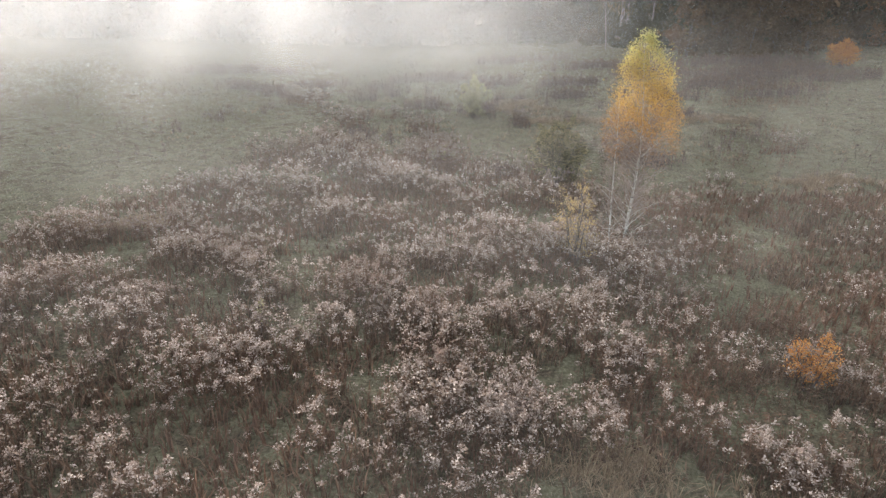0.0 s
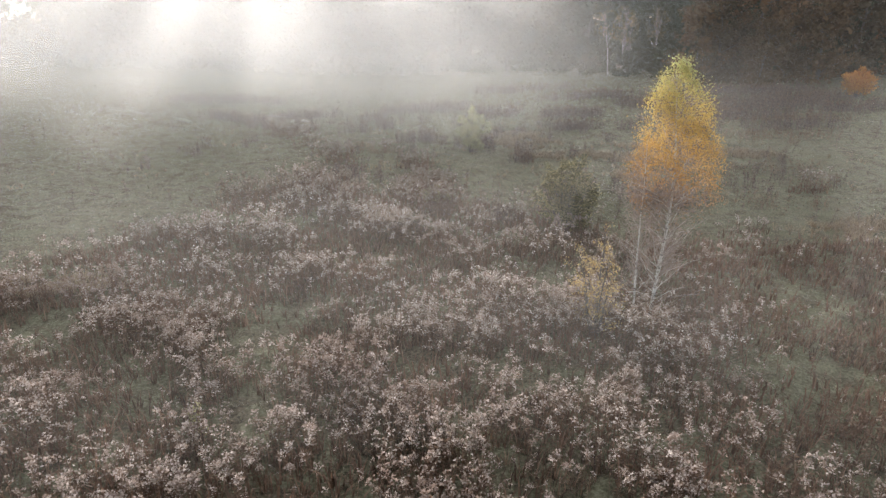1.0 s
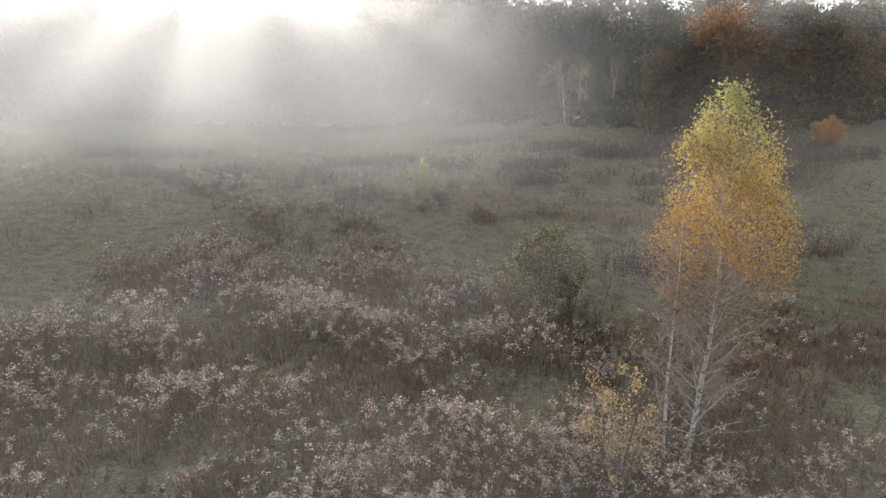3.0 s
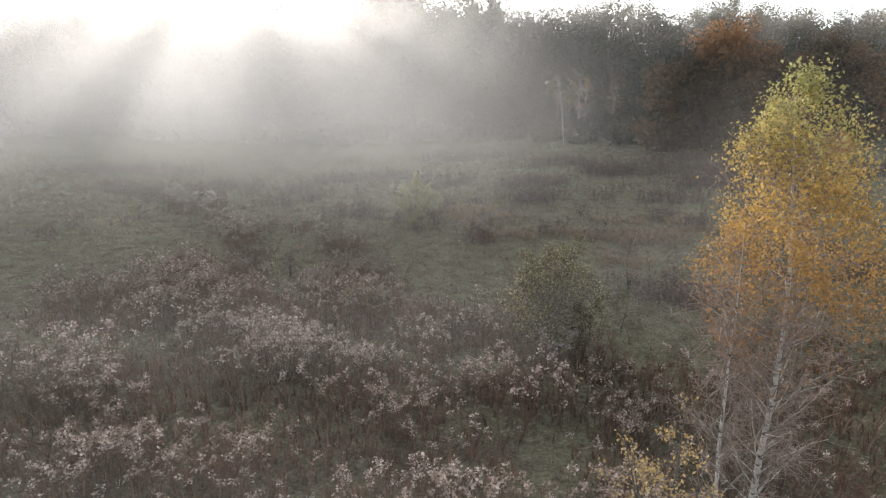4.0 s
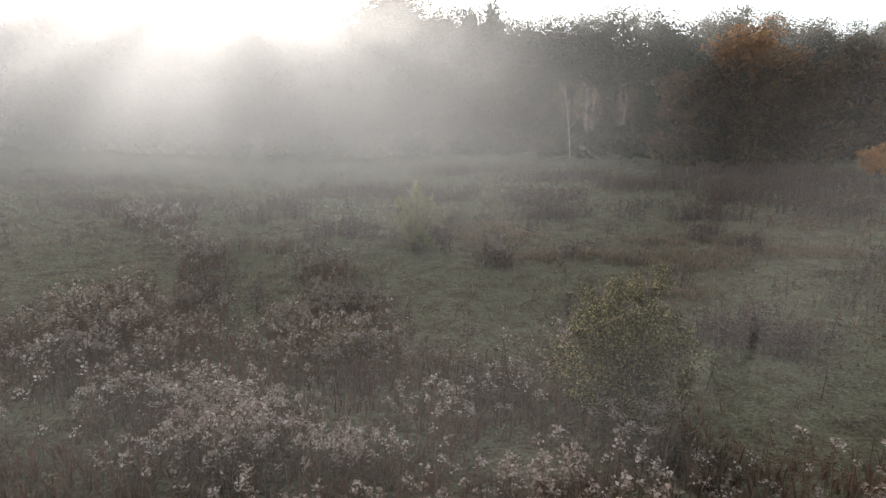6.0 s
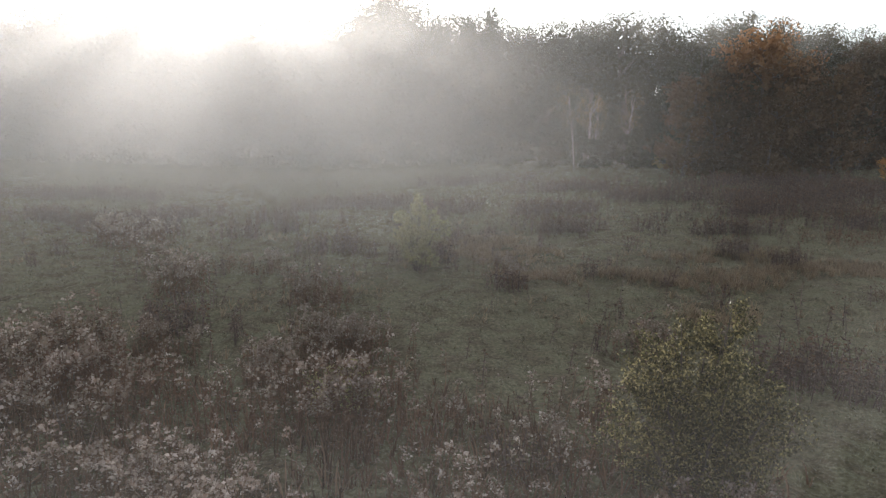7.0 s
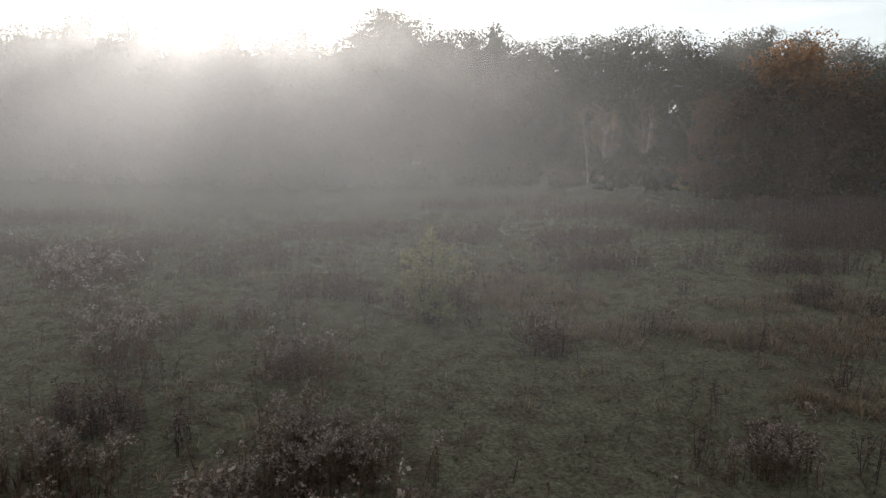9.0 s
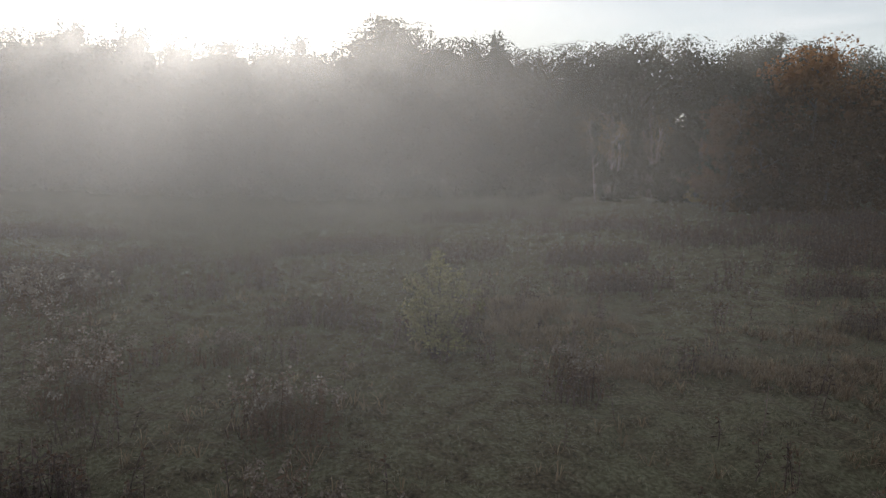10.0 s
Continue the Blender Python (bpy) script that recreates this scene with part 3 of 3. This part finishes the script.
# ---- trees and bushes ----
def crown_tree(g, tall, trunk_r, first, spread_r, limbs, twigs, leaf_n, leaf_size, shape, wobble=0.1, twig_r=0.006, lift=(0.35, 0.9), way=(0.0, 0.0)):
    """A tapered trunk with limbs and twigs: paths of wood, places of leaves. shape(u): the crown's half width at u of the height."""
    trunk = bent((0, 0, -0.1), (way[0], way[1], 1), tall * 0.97 + 0.1, 8, g, wobble * 0.16, 0.02)
    wood = [(trunk, np.linspace(trunk_r, trunk_r * 0.08, 9))]
    fine, spots = [], []
    for k in range(limbs):
        u = first + (0.96 - first) * (k + g.random()) / limbs
        p = np.array([np.interp(u * 8, range(9), trunk[:, i]) for i in range(3)])
        a = k * 2.4 + g.normal() * 0.4
        reach = spread_r * shape(u) * g.uniform(0.75, 1.1)
        br = bent(p, (math.cos(a), math.sin(a), g.uniform(*lift)), reach * 1.15, 4, g, wobble, 0.03)
        r0 = max(trunk_r * (1 - u) * 0.26, twig_r)
        wood.append((br, np.linspace(r0, r0 * 0.25, 5)))
        for _ in range(twigs):
            q = br[0] + (br[-1] - br[0]) * g.uniform(0.3, 1.0)
            tw = bent(q, g.normal(size=3) + np.array((math.cos(a), math.sin(a), 0.2)) * 0.8, reach * g.uniform(0.25, 0.5), 2, g, wobble * 1.5, -0.05)
            fine.append((tw, (twig_r, twig_r * 0.7, twig_r * 0.35)))
            spots.append(tw[1:])
    spots = np.concatenate(spots)
    C = spots[g.integers(0, len(spots), leaf_n)] + g.normal(size=(leaf_n, 3)) * spread_r * 0.09
    return wood, fine, C


def birch_leaf_material():
    m = leaf_material("birch_leaves", [(0.0, (0.42, 0.20, 0.03)), (0.5, (0.58, 0.32, 0.05)), (1.0, (0.66, 0.43, 0.09))], 0.5, 0.62)
    t = m.node_tree
    c = t.nodes.new("ShaderNodeTexCoord")
    s = t.nodes.new("ShaderNodeSeparateXYZ")
    t.links.new(c.outputs["Object"], s.inputs[0])
    g = t.nodes.new("ShaderNodeNewGeometry")
    z = maths(t, "ADD", s.outputs["Z"], maths(t, "MULTIPLY", g.outputs["Random Per Island"], 1.3))
    col = ramp_of(t, maths(t, "MULTIPLY", maths(t, "SUBTRACT", z, 4.9), 0.175), [(0.0, (0.30, 0.18, 0.12)), (0.25, (0.46, 0.25, 0.10)), (0.5, (0.59, 0.365, 0.11)), (0.72, (0.56, 0.42, 0.14)), (0.86, (0.47, 0.43, 0.16)), (1.0, (0.38, 0.40, 0.17))])
    col = mixed(t, maths(t, "MULTIPLY", maths(t, "FRACT", maths(t, "MULTIPLY", g.outputs["Random Per Island"], 17.0)), 0.62), col, (0.16, 0.09, 0.035))
    for n in t.nodes:
        if n.type == "BSDF_PRINCIPLED":
            t.links.new(col, n.inputs["Base Color"])
        if n.type == "BSDF_TRANSLUCENT":
            t.links.new(col, n.inputs["Color"])
    return m


def make_birch():
    g = np.random.default_rng(71)
    e = base("birch_tree", 8.5, 28.0, "young white-stemmed birch, golden crown green at its top, lower twigs bare", "tree")
    shape = lambda u: 0.9 if u < 0.3 else np.interp(u, [0.3, 0.45, 0.6, 0.75, 0.87, 0.96, 1.0], [1.0, 1.12, 1.12, 0.95, 0.62, 0.3, 0.1])
    w1, f1, C1 = crown_tree(g, 9.8, 0.082, 0.12, 1.62, 76, 13, 100, 0.08, shape, 0.16, 0.0065, (0.7, 1.5), (0.06, 0.0))
    w2, f2, C2 = crown_tree(g, 7.4, 0.052, 0.14, 1.2, 36, 12, 100, 0.08, shape, 0.16, 0.0065, (0.7, 1.5), (-0.03, 0.0))
    bow = lambda z: -0.0135 * np.clip(np.asarray(z) - 3.0, 0, 9) ** 2
    shift = lambda P, off, k: np.asarray(P) + off + np.outer(k * bow(np.asarray(P)[:, 2]), (1, 0, 0))
    A, B = np.array((0, 0, 0)), np.array((-0.6, 0.1, 0))
    w1 = [(shift(p, A, 1.0), r) for p, r in w1]
    f1 = [(shift(p, A, 1.0), r) for p, r in f1]
    w2 = [(shift(p, B, 0.4), r) for p, r in w2]
    f2 = [(shift(p, B, 0.4), r) for p, r in f2]
    # leaves fill an egg-shaped crown in loose sprays
    n = 52000
    v = g.random(n) ** 0.95
    half = 1.72 * np.interp(v, [0, 0.12, 0.3, 0.55, 0.78, 0.92, 1], [0.72, 0.95, 1.0, 0.88, 0.64, 0.45, 0.15])
    a, rad = g.uniform(0, 2 * np.pi, n), g.random(n) ** 0.42
    z = 3.9 + 6.0 * v
    C = np.stack([half * rad * np.cos(a) + 0.06 * z + bow(z) - 0.03, half * rad * np.sin(a), z], 1)
    C = C + 0.18 * np.stack([np.sin(3.1 * z + 2 * a), np.cos(2.7 * z + a), np.sin(5 * a + z)], 1)
    clump = grain(C[:, 0] + 0.7 * C[:, 2], C[:, 1] * 1.3 - 0.6 * C[:, 2] + 50, 0.34, 72)
    C = C[(clump > 0.56) & (g.random(n) < np.clip((z - 4.3) / 2.2, 0.05, 1) * np.clip(half / 1.2, 0.3, 1))]
    C = C + g.normal(size=C.shape) * 0.10
    low = f1[::9]
    C = np.concatenate([C, np.array([p[-1] for p, _ in low]) ])
    bare, spray = [], []
    for k in range(88):
        u = g.uniform(0.8, 5.2)
        stem = w1[0][0] if k % 3 else w2[0][0]
        p = np.array([np.interp(u, stem[:, 2], stem[:, i]) for i in range(3)])
        a = k * 2.4 + g.normal() * 0.4
        b = bent(p, (math.cos(a), math.sin(a), g.uniform(0.45, 1.2)), g.uniform(0.9, 1.85), 5, g, 0.16, -0.02)
        bare.append((b, np.linspace(0.016, 0.005, 6)))
        for _ in range(15):
            q = b[0] + (b[-1] - b[0]) * g.uniform(0.25, 1.0)
            spray.append((bent(q, g.normal(size=3) + np.array((math.cos(a), math.sin(a), 0.5)), g.uniform(0.25, 0.6), 2, g, 0.25), (0.007, 0.0055, 0.004)))
    w1, f1 = w1 + bare, f1 + spray
    for w in (w1, w2):
        piece("trunk", tubes(w[:1], 10), M_BIRCH_BARK, e, "white bark with dark bands", True)
        # every third branch wears the painted sun glint
        for k, limb in enumerate(w[1:]):
            piece("branch", tubes([limb], 5), M_LIT_TWIG if k % 3 == 0 else M_TWIG, e, "", True)
    tagged(piece("twig_haze", tubes(f1 + f2, 3), M_RED_TWIG, e, "fine bare reddish-brown twigs"), kind="stuff")
    piece("leaves", leaves(C, 0.066, g, 0.7), birch_leaf_material(), e, "golden-orange leaves, green towards the top")


make_birch()


def make_bush(name, label, x, y, tall, wide, stems, n, size, stops, seed, category="bush", bare=0.0, patch=None, through_part=0.45):
    """A shrub of several stems from one root, each a small crown."""
    g = np.random.default_rng(seed)
    e = base(name, x, y, label, category)
    W, T, Cs = [], [], []
    for k in range(stems):
        a = k * 2.4 + g.normal() * 0.3
        out = wide * 0.5 * 0.78 * math.sqrt((k + 0.3) / stems)
        h = tall * (1.0 if k == 0 else (1 - 0.5 * (2 * out / wide) ** 2) * g.uniform(0.82, 1.0))
        w, f, C = crown_tree(g, h, 0.022 * tall ** 0.7, 0.1 + bare, wide * 0.27, 12, 6, n // stems, size, lambda u: np.interp(u, [0, 0.25, 0.6, 1], [0.75, 1, 0.9, 0.25]), 0.2, 0.005)
        k1 = np.array((math.cos(a), math.sin(a), 0)) * out / h
        mv = lambda P: np.asarray(P) + np.asarray(P)[:, 2:3] * k1 + k1 * 0.2
        W += [(mv(p), r) for p, r in w]
        T += [(mv(p), r) for p, r in f]
        Cs.append(mv(C))
    C = np.concatenate(Cs)
    C = C[C[:, 2] > 0.05 + bare * tall]
    piece("stems", tubes(W, 5), M_BARK, e, "", True)
    tagged(piece("twigs", tubes(T, 3), M_TWIG, e), kind="stuff")
    piece("leaves", leaves(C, size, g, 0.62), leaf_material(name + "_leaves", stops, through_part, 0.45, patch, 0.9), e)
    return e


OLIVE = [(0.0, (0.04, 0.04, 0.022)), (0.5, (0.10, 0.092, 0.046)), (0.75, (0.21, 0.178, 0.082)), (1.0, (0.46, 0.39, 0.20))]
YELLOW = [(0.0, (0.28, 0.17, 0.07)), (0.5, (0.42, 0.29, 0.12)), (1.0, (0.50, 0.39, 0.18))]
ORANGE = [(0.0, (0.28, 0.10, 0.035)), (0.5, (0.50, 0.22, 0.06)), (1.0, (0.60, 0.34, 0.11))]
PALE = [(0.0, (0.12, 0.115, 0.055)), (0.5, (0.27, 0.245, 0.115)), (1.0, (0.44, 0.39, 0.20))]
make_bush("willow_bush", "rounded olive-green bush with yellowing leaf tips in the grass", 6.95, 38.6, 4.7, 3.65, 11, 42000, 0.066, OLIVE, 81, through_part=0.58)
make_bush("pale_bush", "loose yellow-green bush among dark weed stalks", 2.4, 59.5, 4.3, 3.2, 8, 12000, 0.08, PALE, 82)
make_bush("yellow_sapling", "sparse sapling with yellow leaves beside the birch", 5.85, 26.1, 4.6, 3.0, 7, 2300, 0.065, YELLOW, 83, "sapling", 0.05)
make_bush("orange_sapling", "small sapling with bright orange leaves among brown weeds", 11.3, 16.4, 2.3, 1.9, 5, 3000, 0.06, ORANGE, 84, "sapling", 0.12)
make_bush("green_sapling", "thin little sapling with yellow-green leaves among goldenrod", -6.3, 19.3, 1.6, 0.8, 2, 260, 0.07, PALE, 85, "sapling", 0.2)
make_bush("leafy_shrub", "low yellow-green shrub still in leaf among goldenrod", -0.3, 43.6, 1.5, 2.0, 6, 2600, 0.07, PALE, 88)
make_bush("orange_maple", "round orange tree in front of the dark wood", 49.9, 84.4, 3.9, 4.2, 9, 11000, 0.13, ORANGE, 86, "tree", 0.1)


# ---- the wood ----
def wood_leaf_material(name, a, b, c):
    """Autumn leaves of far trees: one tint for each tree, and each spray a little different."""
    m = leaf_material(name, [(0.0, (0.02, 0.02, 0.01)), (1.0, (0.05, 0.05, 0.02))], 0.3, 0.7)
    t = m.node_tree
    o = t.nodes.new("ShaderNodeObjectInfo")
    g = t.nodes.new("ShaderNodeNewGeometry")
    tint = ramp_of(t, o.outputs["Random"], [(0.0, a), (0.6, b), (1.0, c)])
    dark = mixed(t, 0.35, tint, (0.02, 0.018, 0.012))
    col = mixed(t, g.outputs["Random Per Island"], dark, tint)
    for n in t.nodes:
        if n.type == "BSDF_PRINCIPLED":
            t.links.new(col, n.inputs["Base Color"])
        if n.type == "BSDF_TRANSLUCENT":
            t.links.new(col, n.inputs["Color"])
    return m


M_WOOD = wood_leaf_material("oak_leaves", (0.042, 0.047, 0.024), (0.062, 0.06, 0.031), (0.095, 0.075, 0.038))
M_RUST = wood_leaf_material("rust_leaves", (0.085, 0.06, 0.036), (0.12, 0.075, 0.04), (0.19, 0.105, 0.047))
M_SPRUCE = wood_leaf_material("needles", (0.022, 0.035, 0.018), (0.03, 0.042, 0.02), (0.035, 0.045, 0.022))
M_FARBIRCH = wood_leaf_material("far_birch_leaves", (0.20, 0.14, 0.06), (0.25, 0.17, 0.065), (0.28, 0.20, 0.08))


def sunlit_top_material():
    """Dull brown leaves, with sunlight painted in as orange towards the top of the crown."""
    m = wood_leaf_material("orange_topped_leaves", (0.10, 0.068, 0.04), (0.12, 0.075, 0.042), (0.14, 0.085, 0.045))
    t = m.node_tree
    c = t.nodes.new("ShaderNodeTexCoord")
    s = t.nodes.new("ShaderNodeSeparateXYZ")
    t.links.new(c.outputs["Object"], s.inputs[0])
    g = t.nodes.new("ShaderNodeNewGeometry")
    z = maths(t, "ADD", s.outputs["Z"], maths(t, "MULTIPLY", g.outputs["Random Per Island"], 2.5))
    col = ramp_of(t, maths(t, "MULTIPLY", z, 0.055), [(0.0, (0.085, 0.06, 0.038)), (0.62, (0.13, 0.078, 0.042)), (0.78, (0.23, 0.118, 0.05)), (1.0, (0.29, 0.145, 0.056))])
    for n in t.nodes:
        if n.type == "BSDF_PRINCIPLED":
            t.links.new(col, n.inputs["Base Color"])
        if n.type == "BSDF_TRANSLUCENT":
            t.links.new(col, n.inputs["Color"])
    return m


def wood_tree(name, label, tall, wide, first, leaf_m, bark_m, n, size, seed, profile, girth=0.018):
    """One tree of the wood at its own origin: trunk, limbs, and a crown of sprays gathered in clumps."""
    g = np.random.default_rng(seed)
    e = base(name, 0, 0, label, "tree", "trees of the wood", 0.0)
    trunk = bent((0, 0, -0.4), (g.normal() * 0.03, g.normal() * 0.03, 1), tall * 0.93, 6, g, 0.035, 0.02)
    r = girth * tall
    wood = [(trunk, np.linspace(r, r * 0.15, 7))]
    centres = []
    k = 0
    while len(centres) < 46:
        u = first + (1 - first) * g.random()
        a = k * 2.4 + g.normal() * 0.4
        reach = wide * 0.5 * profile(u) * g.uniform(0.45, 1.0)
        p = np.array([np.interp(max(u - 0.12, 0.05) / 0.95 * 6, range(7), trunk[:, i]) for i in range(3)])
        q = np.array((math.cos(a) * reach + p[0], math.sin(a) * reach + p[1], u * tall * 0.97))
        if k < 14:
            mid = (p + q) / 2 + g.normal(size=3) * 0.3
            wood.append(((p, mid, q), (r * 0.4, r * 0.25, r * 0.08)))
        centres.append(q)
        k += 1
    centres = np.array(centres)
    pick = g.integers(0, len(centres), n)
    off = g.normal(size=(n, 3))
    off *= (g.random(n) ** 0.4 / np.linalg.norm(off, axis=1))[:, None]
    C = centres[pick] + off * np.array((0.16 * wide, 0.16 * wide, 0.065 * tall)) * g.uniform(0.7, 1.2, (len(centres), 1))[pick]
    C[:, 2] = np.minimum(C[:, 2], tall * g.uniform(0.96, 1.04, n))
    piece("trunk", tubes(wood, 6), bark_m, e, "", True)
    inner = centres[g.integers(0, len(centres), n // 2)] * np.array((0.72, 0.72, 0.9)) + g.normal(size=(n // 2, 3)) * np.array((0.05 * wide, 0.05 * wide, 0.03 * tall))
    sprays = [leaves(C, size, g, 0.75)]
    if girth > 0.01:
        sprays.append(leaves(inner[:n // 3], size * 2.5, g, 0.85))
    piece("crown", join(sprays), leaf_m, e)
    return e


ROUND = lambda u: np.interp(u, [0, 0.2, 0.55, 0.8, 0.93, 1], [0.5, 0.85, 1.0, 0.85, 0.66, 0.42])
CONE = lambda u: np.interp(u, [0, 0.15, 1], [0.8, 1.0, 0.05])
TALL = lambda u: np.interp(u, [0, 0.5, 0.78, 0.93, 1], [0.4, 0.85, 1.0, 0.75, 0.45])


def make_wood():
    g = np.random.default_rng(91)
    label = "tall broadleaved tree of the misty wood with dull olive-brown autumn leaves"
    oaks = [wood_tree("oak_tree", label, 20.0, 11.0, 0.16, M_WOOD, M_BARK, 3000, 0.27, 100 + k, ROUND if k % 2 else TALL) for k in range(6)]
    pines = [wood_tree("pine_tree", "slender dark pine rising above the wood", 22.0, 5.5, 0.5, M_SPRUCE, M_BARK, 700, 0.6, 120 + k, TALL) for k in range(2)]
    spruces = [wood_tree("spruce_tree", "dark pointed spruce in the wood", 21.0, 6.0, 0.1, M_SPRUCE, M_BARK, 1100, 0.6, 130, CONE)]
    rusts = [wood_tree("rust_tree", "broad tree with rust-red autumn leaves at the edge of the wood", 16.0, 11.5, 0.06, M_RUST, M_BARK, 3600, 0.3, 140 + k, ROUND) for k in range(3)]
    birches = [wood_tree("edge_birch", "slim white-stemmed birch with thin yellowish crown before the wood", 11.0, 4.4, 0.5, M_FARBIRCH, M_PALE_BARK, 420, 0.16, 150 + k, TALL, 0.006) for k in range(2)]
    shrubs = [wood_tree("edge_shrub", "dark brown shrub at the foot of the wood", 4.2, 5.5, 0.05, M_WOOD, M_BARK, 520, 0.4, 160 + k, ROUND) for k in range(3)]
    used = set()

    def put(kinds, x, y, tall_now, wide_now=1.0):
        k = int(g.integers(0, len(kinds)))
        ob = kinds[k]
        s = tall_now
        z = float(height(x, y)) - 0.05
        if ob not in used:
            used.add(ob)
            ob.scale = (s * wide_now, s * wide_now, s)
            ob.location = (x, y, z)
            ob.rotation_euler = (0, 0, g.uniform(0, 6.28))
            return
        m = copy_thing(ob, pose(x, y, z, 0, 0, g.uniform(0, 360)))
        m.scale = (s * wide_now, s * wide_now, s)

    def crest(x, y):
        """Height of the tree tops over z = 0 on the bearing of x, y from the end of the flight."""
        dx, dy = x - 0.5, y - 37.5
        az, d = math.degrees(math.atan2(dx, dy)), math.hypot(dx, dy)
        t = 0.017 + np.interp(az, [-60, -34, -29, -23.6, -19, -12, -4, -2.6, -1.2, 0.2, 2.0, 3.7, 5.2, 9, 13, 17.3, 19.9, 22, 24.6, 27.7, 30, 34, 36, 39, 60], [0.125, 0.132, 0.136, 0.147, 0.146, 0.149, 0.152, 0.165, 0.19, 0.197, 0.19, 0.178, 0.172, 0.177, 0.182, 0.181, 0.167, 0.174, 0.172, 0.162, 0.168, 0.166, 0.156, 0.142, 0.13])
        return 7.5 + d * float(t)

    edge = lambda x: float(np.interp(x, [-120, -53, 0, 14, 25, 36, 47, 70, 140], [158, 158, 150, 140, 125, 112, 106, 108, 122]))
    for row, (back, part, step) in enumerate(((3, 0.66, 6.2), (10, 0.80, 6.6), (19, 0.93, 5.6), (29, 0.985, 4.6), (40, 0.97, 5.0))):
        x = -108.0 + 2 * row
        while x < 132:
            px, py = x + g.normal() * 1.4, edge(x) + back + g.normal() * 1.8
            c = crest(px, py) - float(height(px, py))
            tall = min(c * part, 36.0) * g.uniform(0.92, 1.05)
            put(oaks, px, py, tall / 20.0, g.uniform(0.95, 1.3))
            x += step * g.uniform(0.8, 1.25)
    for back in (-1.5, 7.0):
        for x in np.arange(-115, 130, 5.2 if back < 0 else 6.5):
            px, py = x + g.normal(), edge(x) + back + g.normal() * 1.2
            put(shrubs, px, py, g.uniform(0.6, 1.3) * (1.0 if back < 0 else 1.6))
    # the crest's own trees
    for x, y, kinds, f in ((3.5, 178, oaks, 1.0), (-1.5, 181, oaks, 0.93), (24, 178, spruces, 1.02), (-49, 170, pines, 1.1), (-52, 171, pines, 1.02), (-24, 172, pines, 1.05), (-20, 175, pines, 1.07), (-61, 168, pines, 1.05), (19, 178, spruces, 0.97)):
        put(kinds, x, y, (crest(x, y) - float(height(x, y))) * f / {"oak": 19.2, "spr": 21.0, "pin": 22.0}[kinds[0].name[:3]] , 1.0)
    for x, y, s in ((39.0, 99.5, 0.84), (49.0, 100.0, 0.9), (36.0, 101.0, 0.78), (52.5, 98.0, 0.82), (43.0, 95.5, 0.6), (58.0, 101.0, 0.95), (66.0, 103.0, 0.85)):
        put(rusts, x, y, s)
    put([wood_tree("rust_tree", "broad rust-brown tree with sunlit orange painted into its top", 16.0, 11.5, 0.06, sunlit_top_material(), M_BARK, 4200, 0.28, 147, ROUND)], 43.9, 99.0, 1.08)
    put([wood_tree("yellow_shrub", "yellowish shrub at the foot of the wood", 4.2, 5.0, 0.05, M_FARBIRCH, M_BARK, 700, 0.25, 171, ROUND)], 38.5, 112.5, 1.0)
    for x, y, s in ((27.5, 117.0, 1.12), (30.0, 118.5, 1.05), (34.5, 116.0, 1.0), (31.0, 120.0, 0.95)):
        put(birches, x, y, s)

    for ob in (*oaks, *pines, *spruces, *rusts, *birches, *shrubs):
        if ob not in used:
            for o in (*ob.children_recursive, ob):
                bpy.data.objects.remove(o)


make_wood()


# ---- mist, as sheets of haze ----
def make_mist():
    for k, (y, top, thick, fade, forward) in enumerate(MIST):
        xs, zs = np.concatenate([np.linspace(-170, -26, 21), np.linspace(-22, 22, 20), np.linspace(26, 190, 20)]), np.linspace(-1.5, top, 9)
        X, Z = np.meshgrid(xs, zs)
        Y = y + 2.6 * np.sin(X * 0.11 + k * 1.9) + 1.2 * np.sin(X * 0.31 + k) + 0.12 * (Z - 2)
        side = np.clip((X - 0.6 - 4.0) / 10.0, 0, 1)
        Z = Z + np.clip(0.03 * (X + 12), 0, 5) * (y > 45) + (y < 40) * HAZE_SWELL * side * side * (3 - 2 * side) * (Z + 1.5) / (top + 1.5)
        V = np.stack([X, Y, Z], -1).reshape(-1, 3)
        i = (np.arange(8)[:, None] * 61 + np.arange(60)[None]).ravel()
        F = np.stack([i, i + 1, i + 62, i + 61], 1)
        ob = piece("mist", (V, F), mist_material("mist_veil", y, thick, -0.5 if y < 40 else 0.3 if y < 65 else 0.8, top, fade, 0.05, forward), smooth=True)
        tagged(ob, "thin sheet carrying the haze of morning mist over the meadow", "mist", "mist banks", "stuff")


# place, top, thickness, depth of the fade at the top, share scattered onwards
# sheets carry painted haze, for the mist and the sun's veiling glare
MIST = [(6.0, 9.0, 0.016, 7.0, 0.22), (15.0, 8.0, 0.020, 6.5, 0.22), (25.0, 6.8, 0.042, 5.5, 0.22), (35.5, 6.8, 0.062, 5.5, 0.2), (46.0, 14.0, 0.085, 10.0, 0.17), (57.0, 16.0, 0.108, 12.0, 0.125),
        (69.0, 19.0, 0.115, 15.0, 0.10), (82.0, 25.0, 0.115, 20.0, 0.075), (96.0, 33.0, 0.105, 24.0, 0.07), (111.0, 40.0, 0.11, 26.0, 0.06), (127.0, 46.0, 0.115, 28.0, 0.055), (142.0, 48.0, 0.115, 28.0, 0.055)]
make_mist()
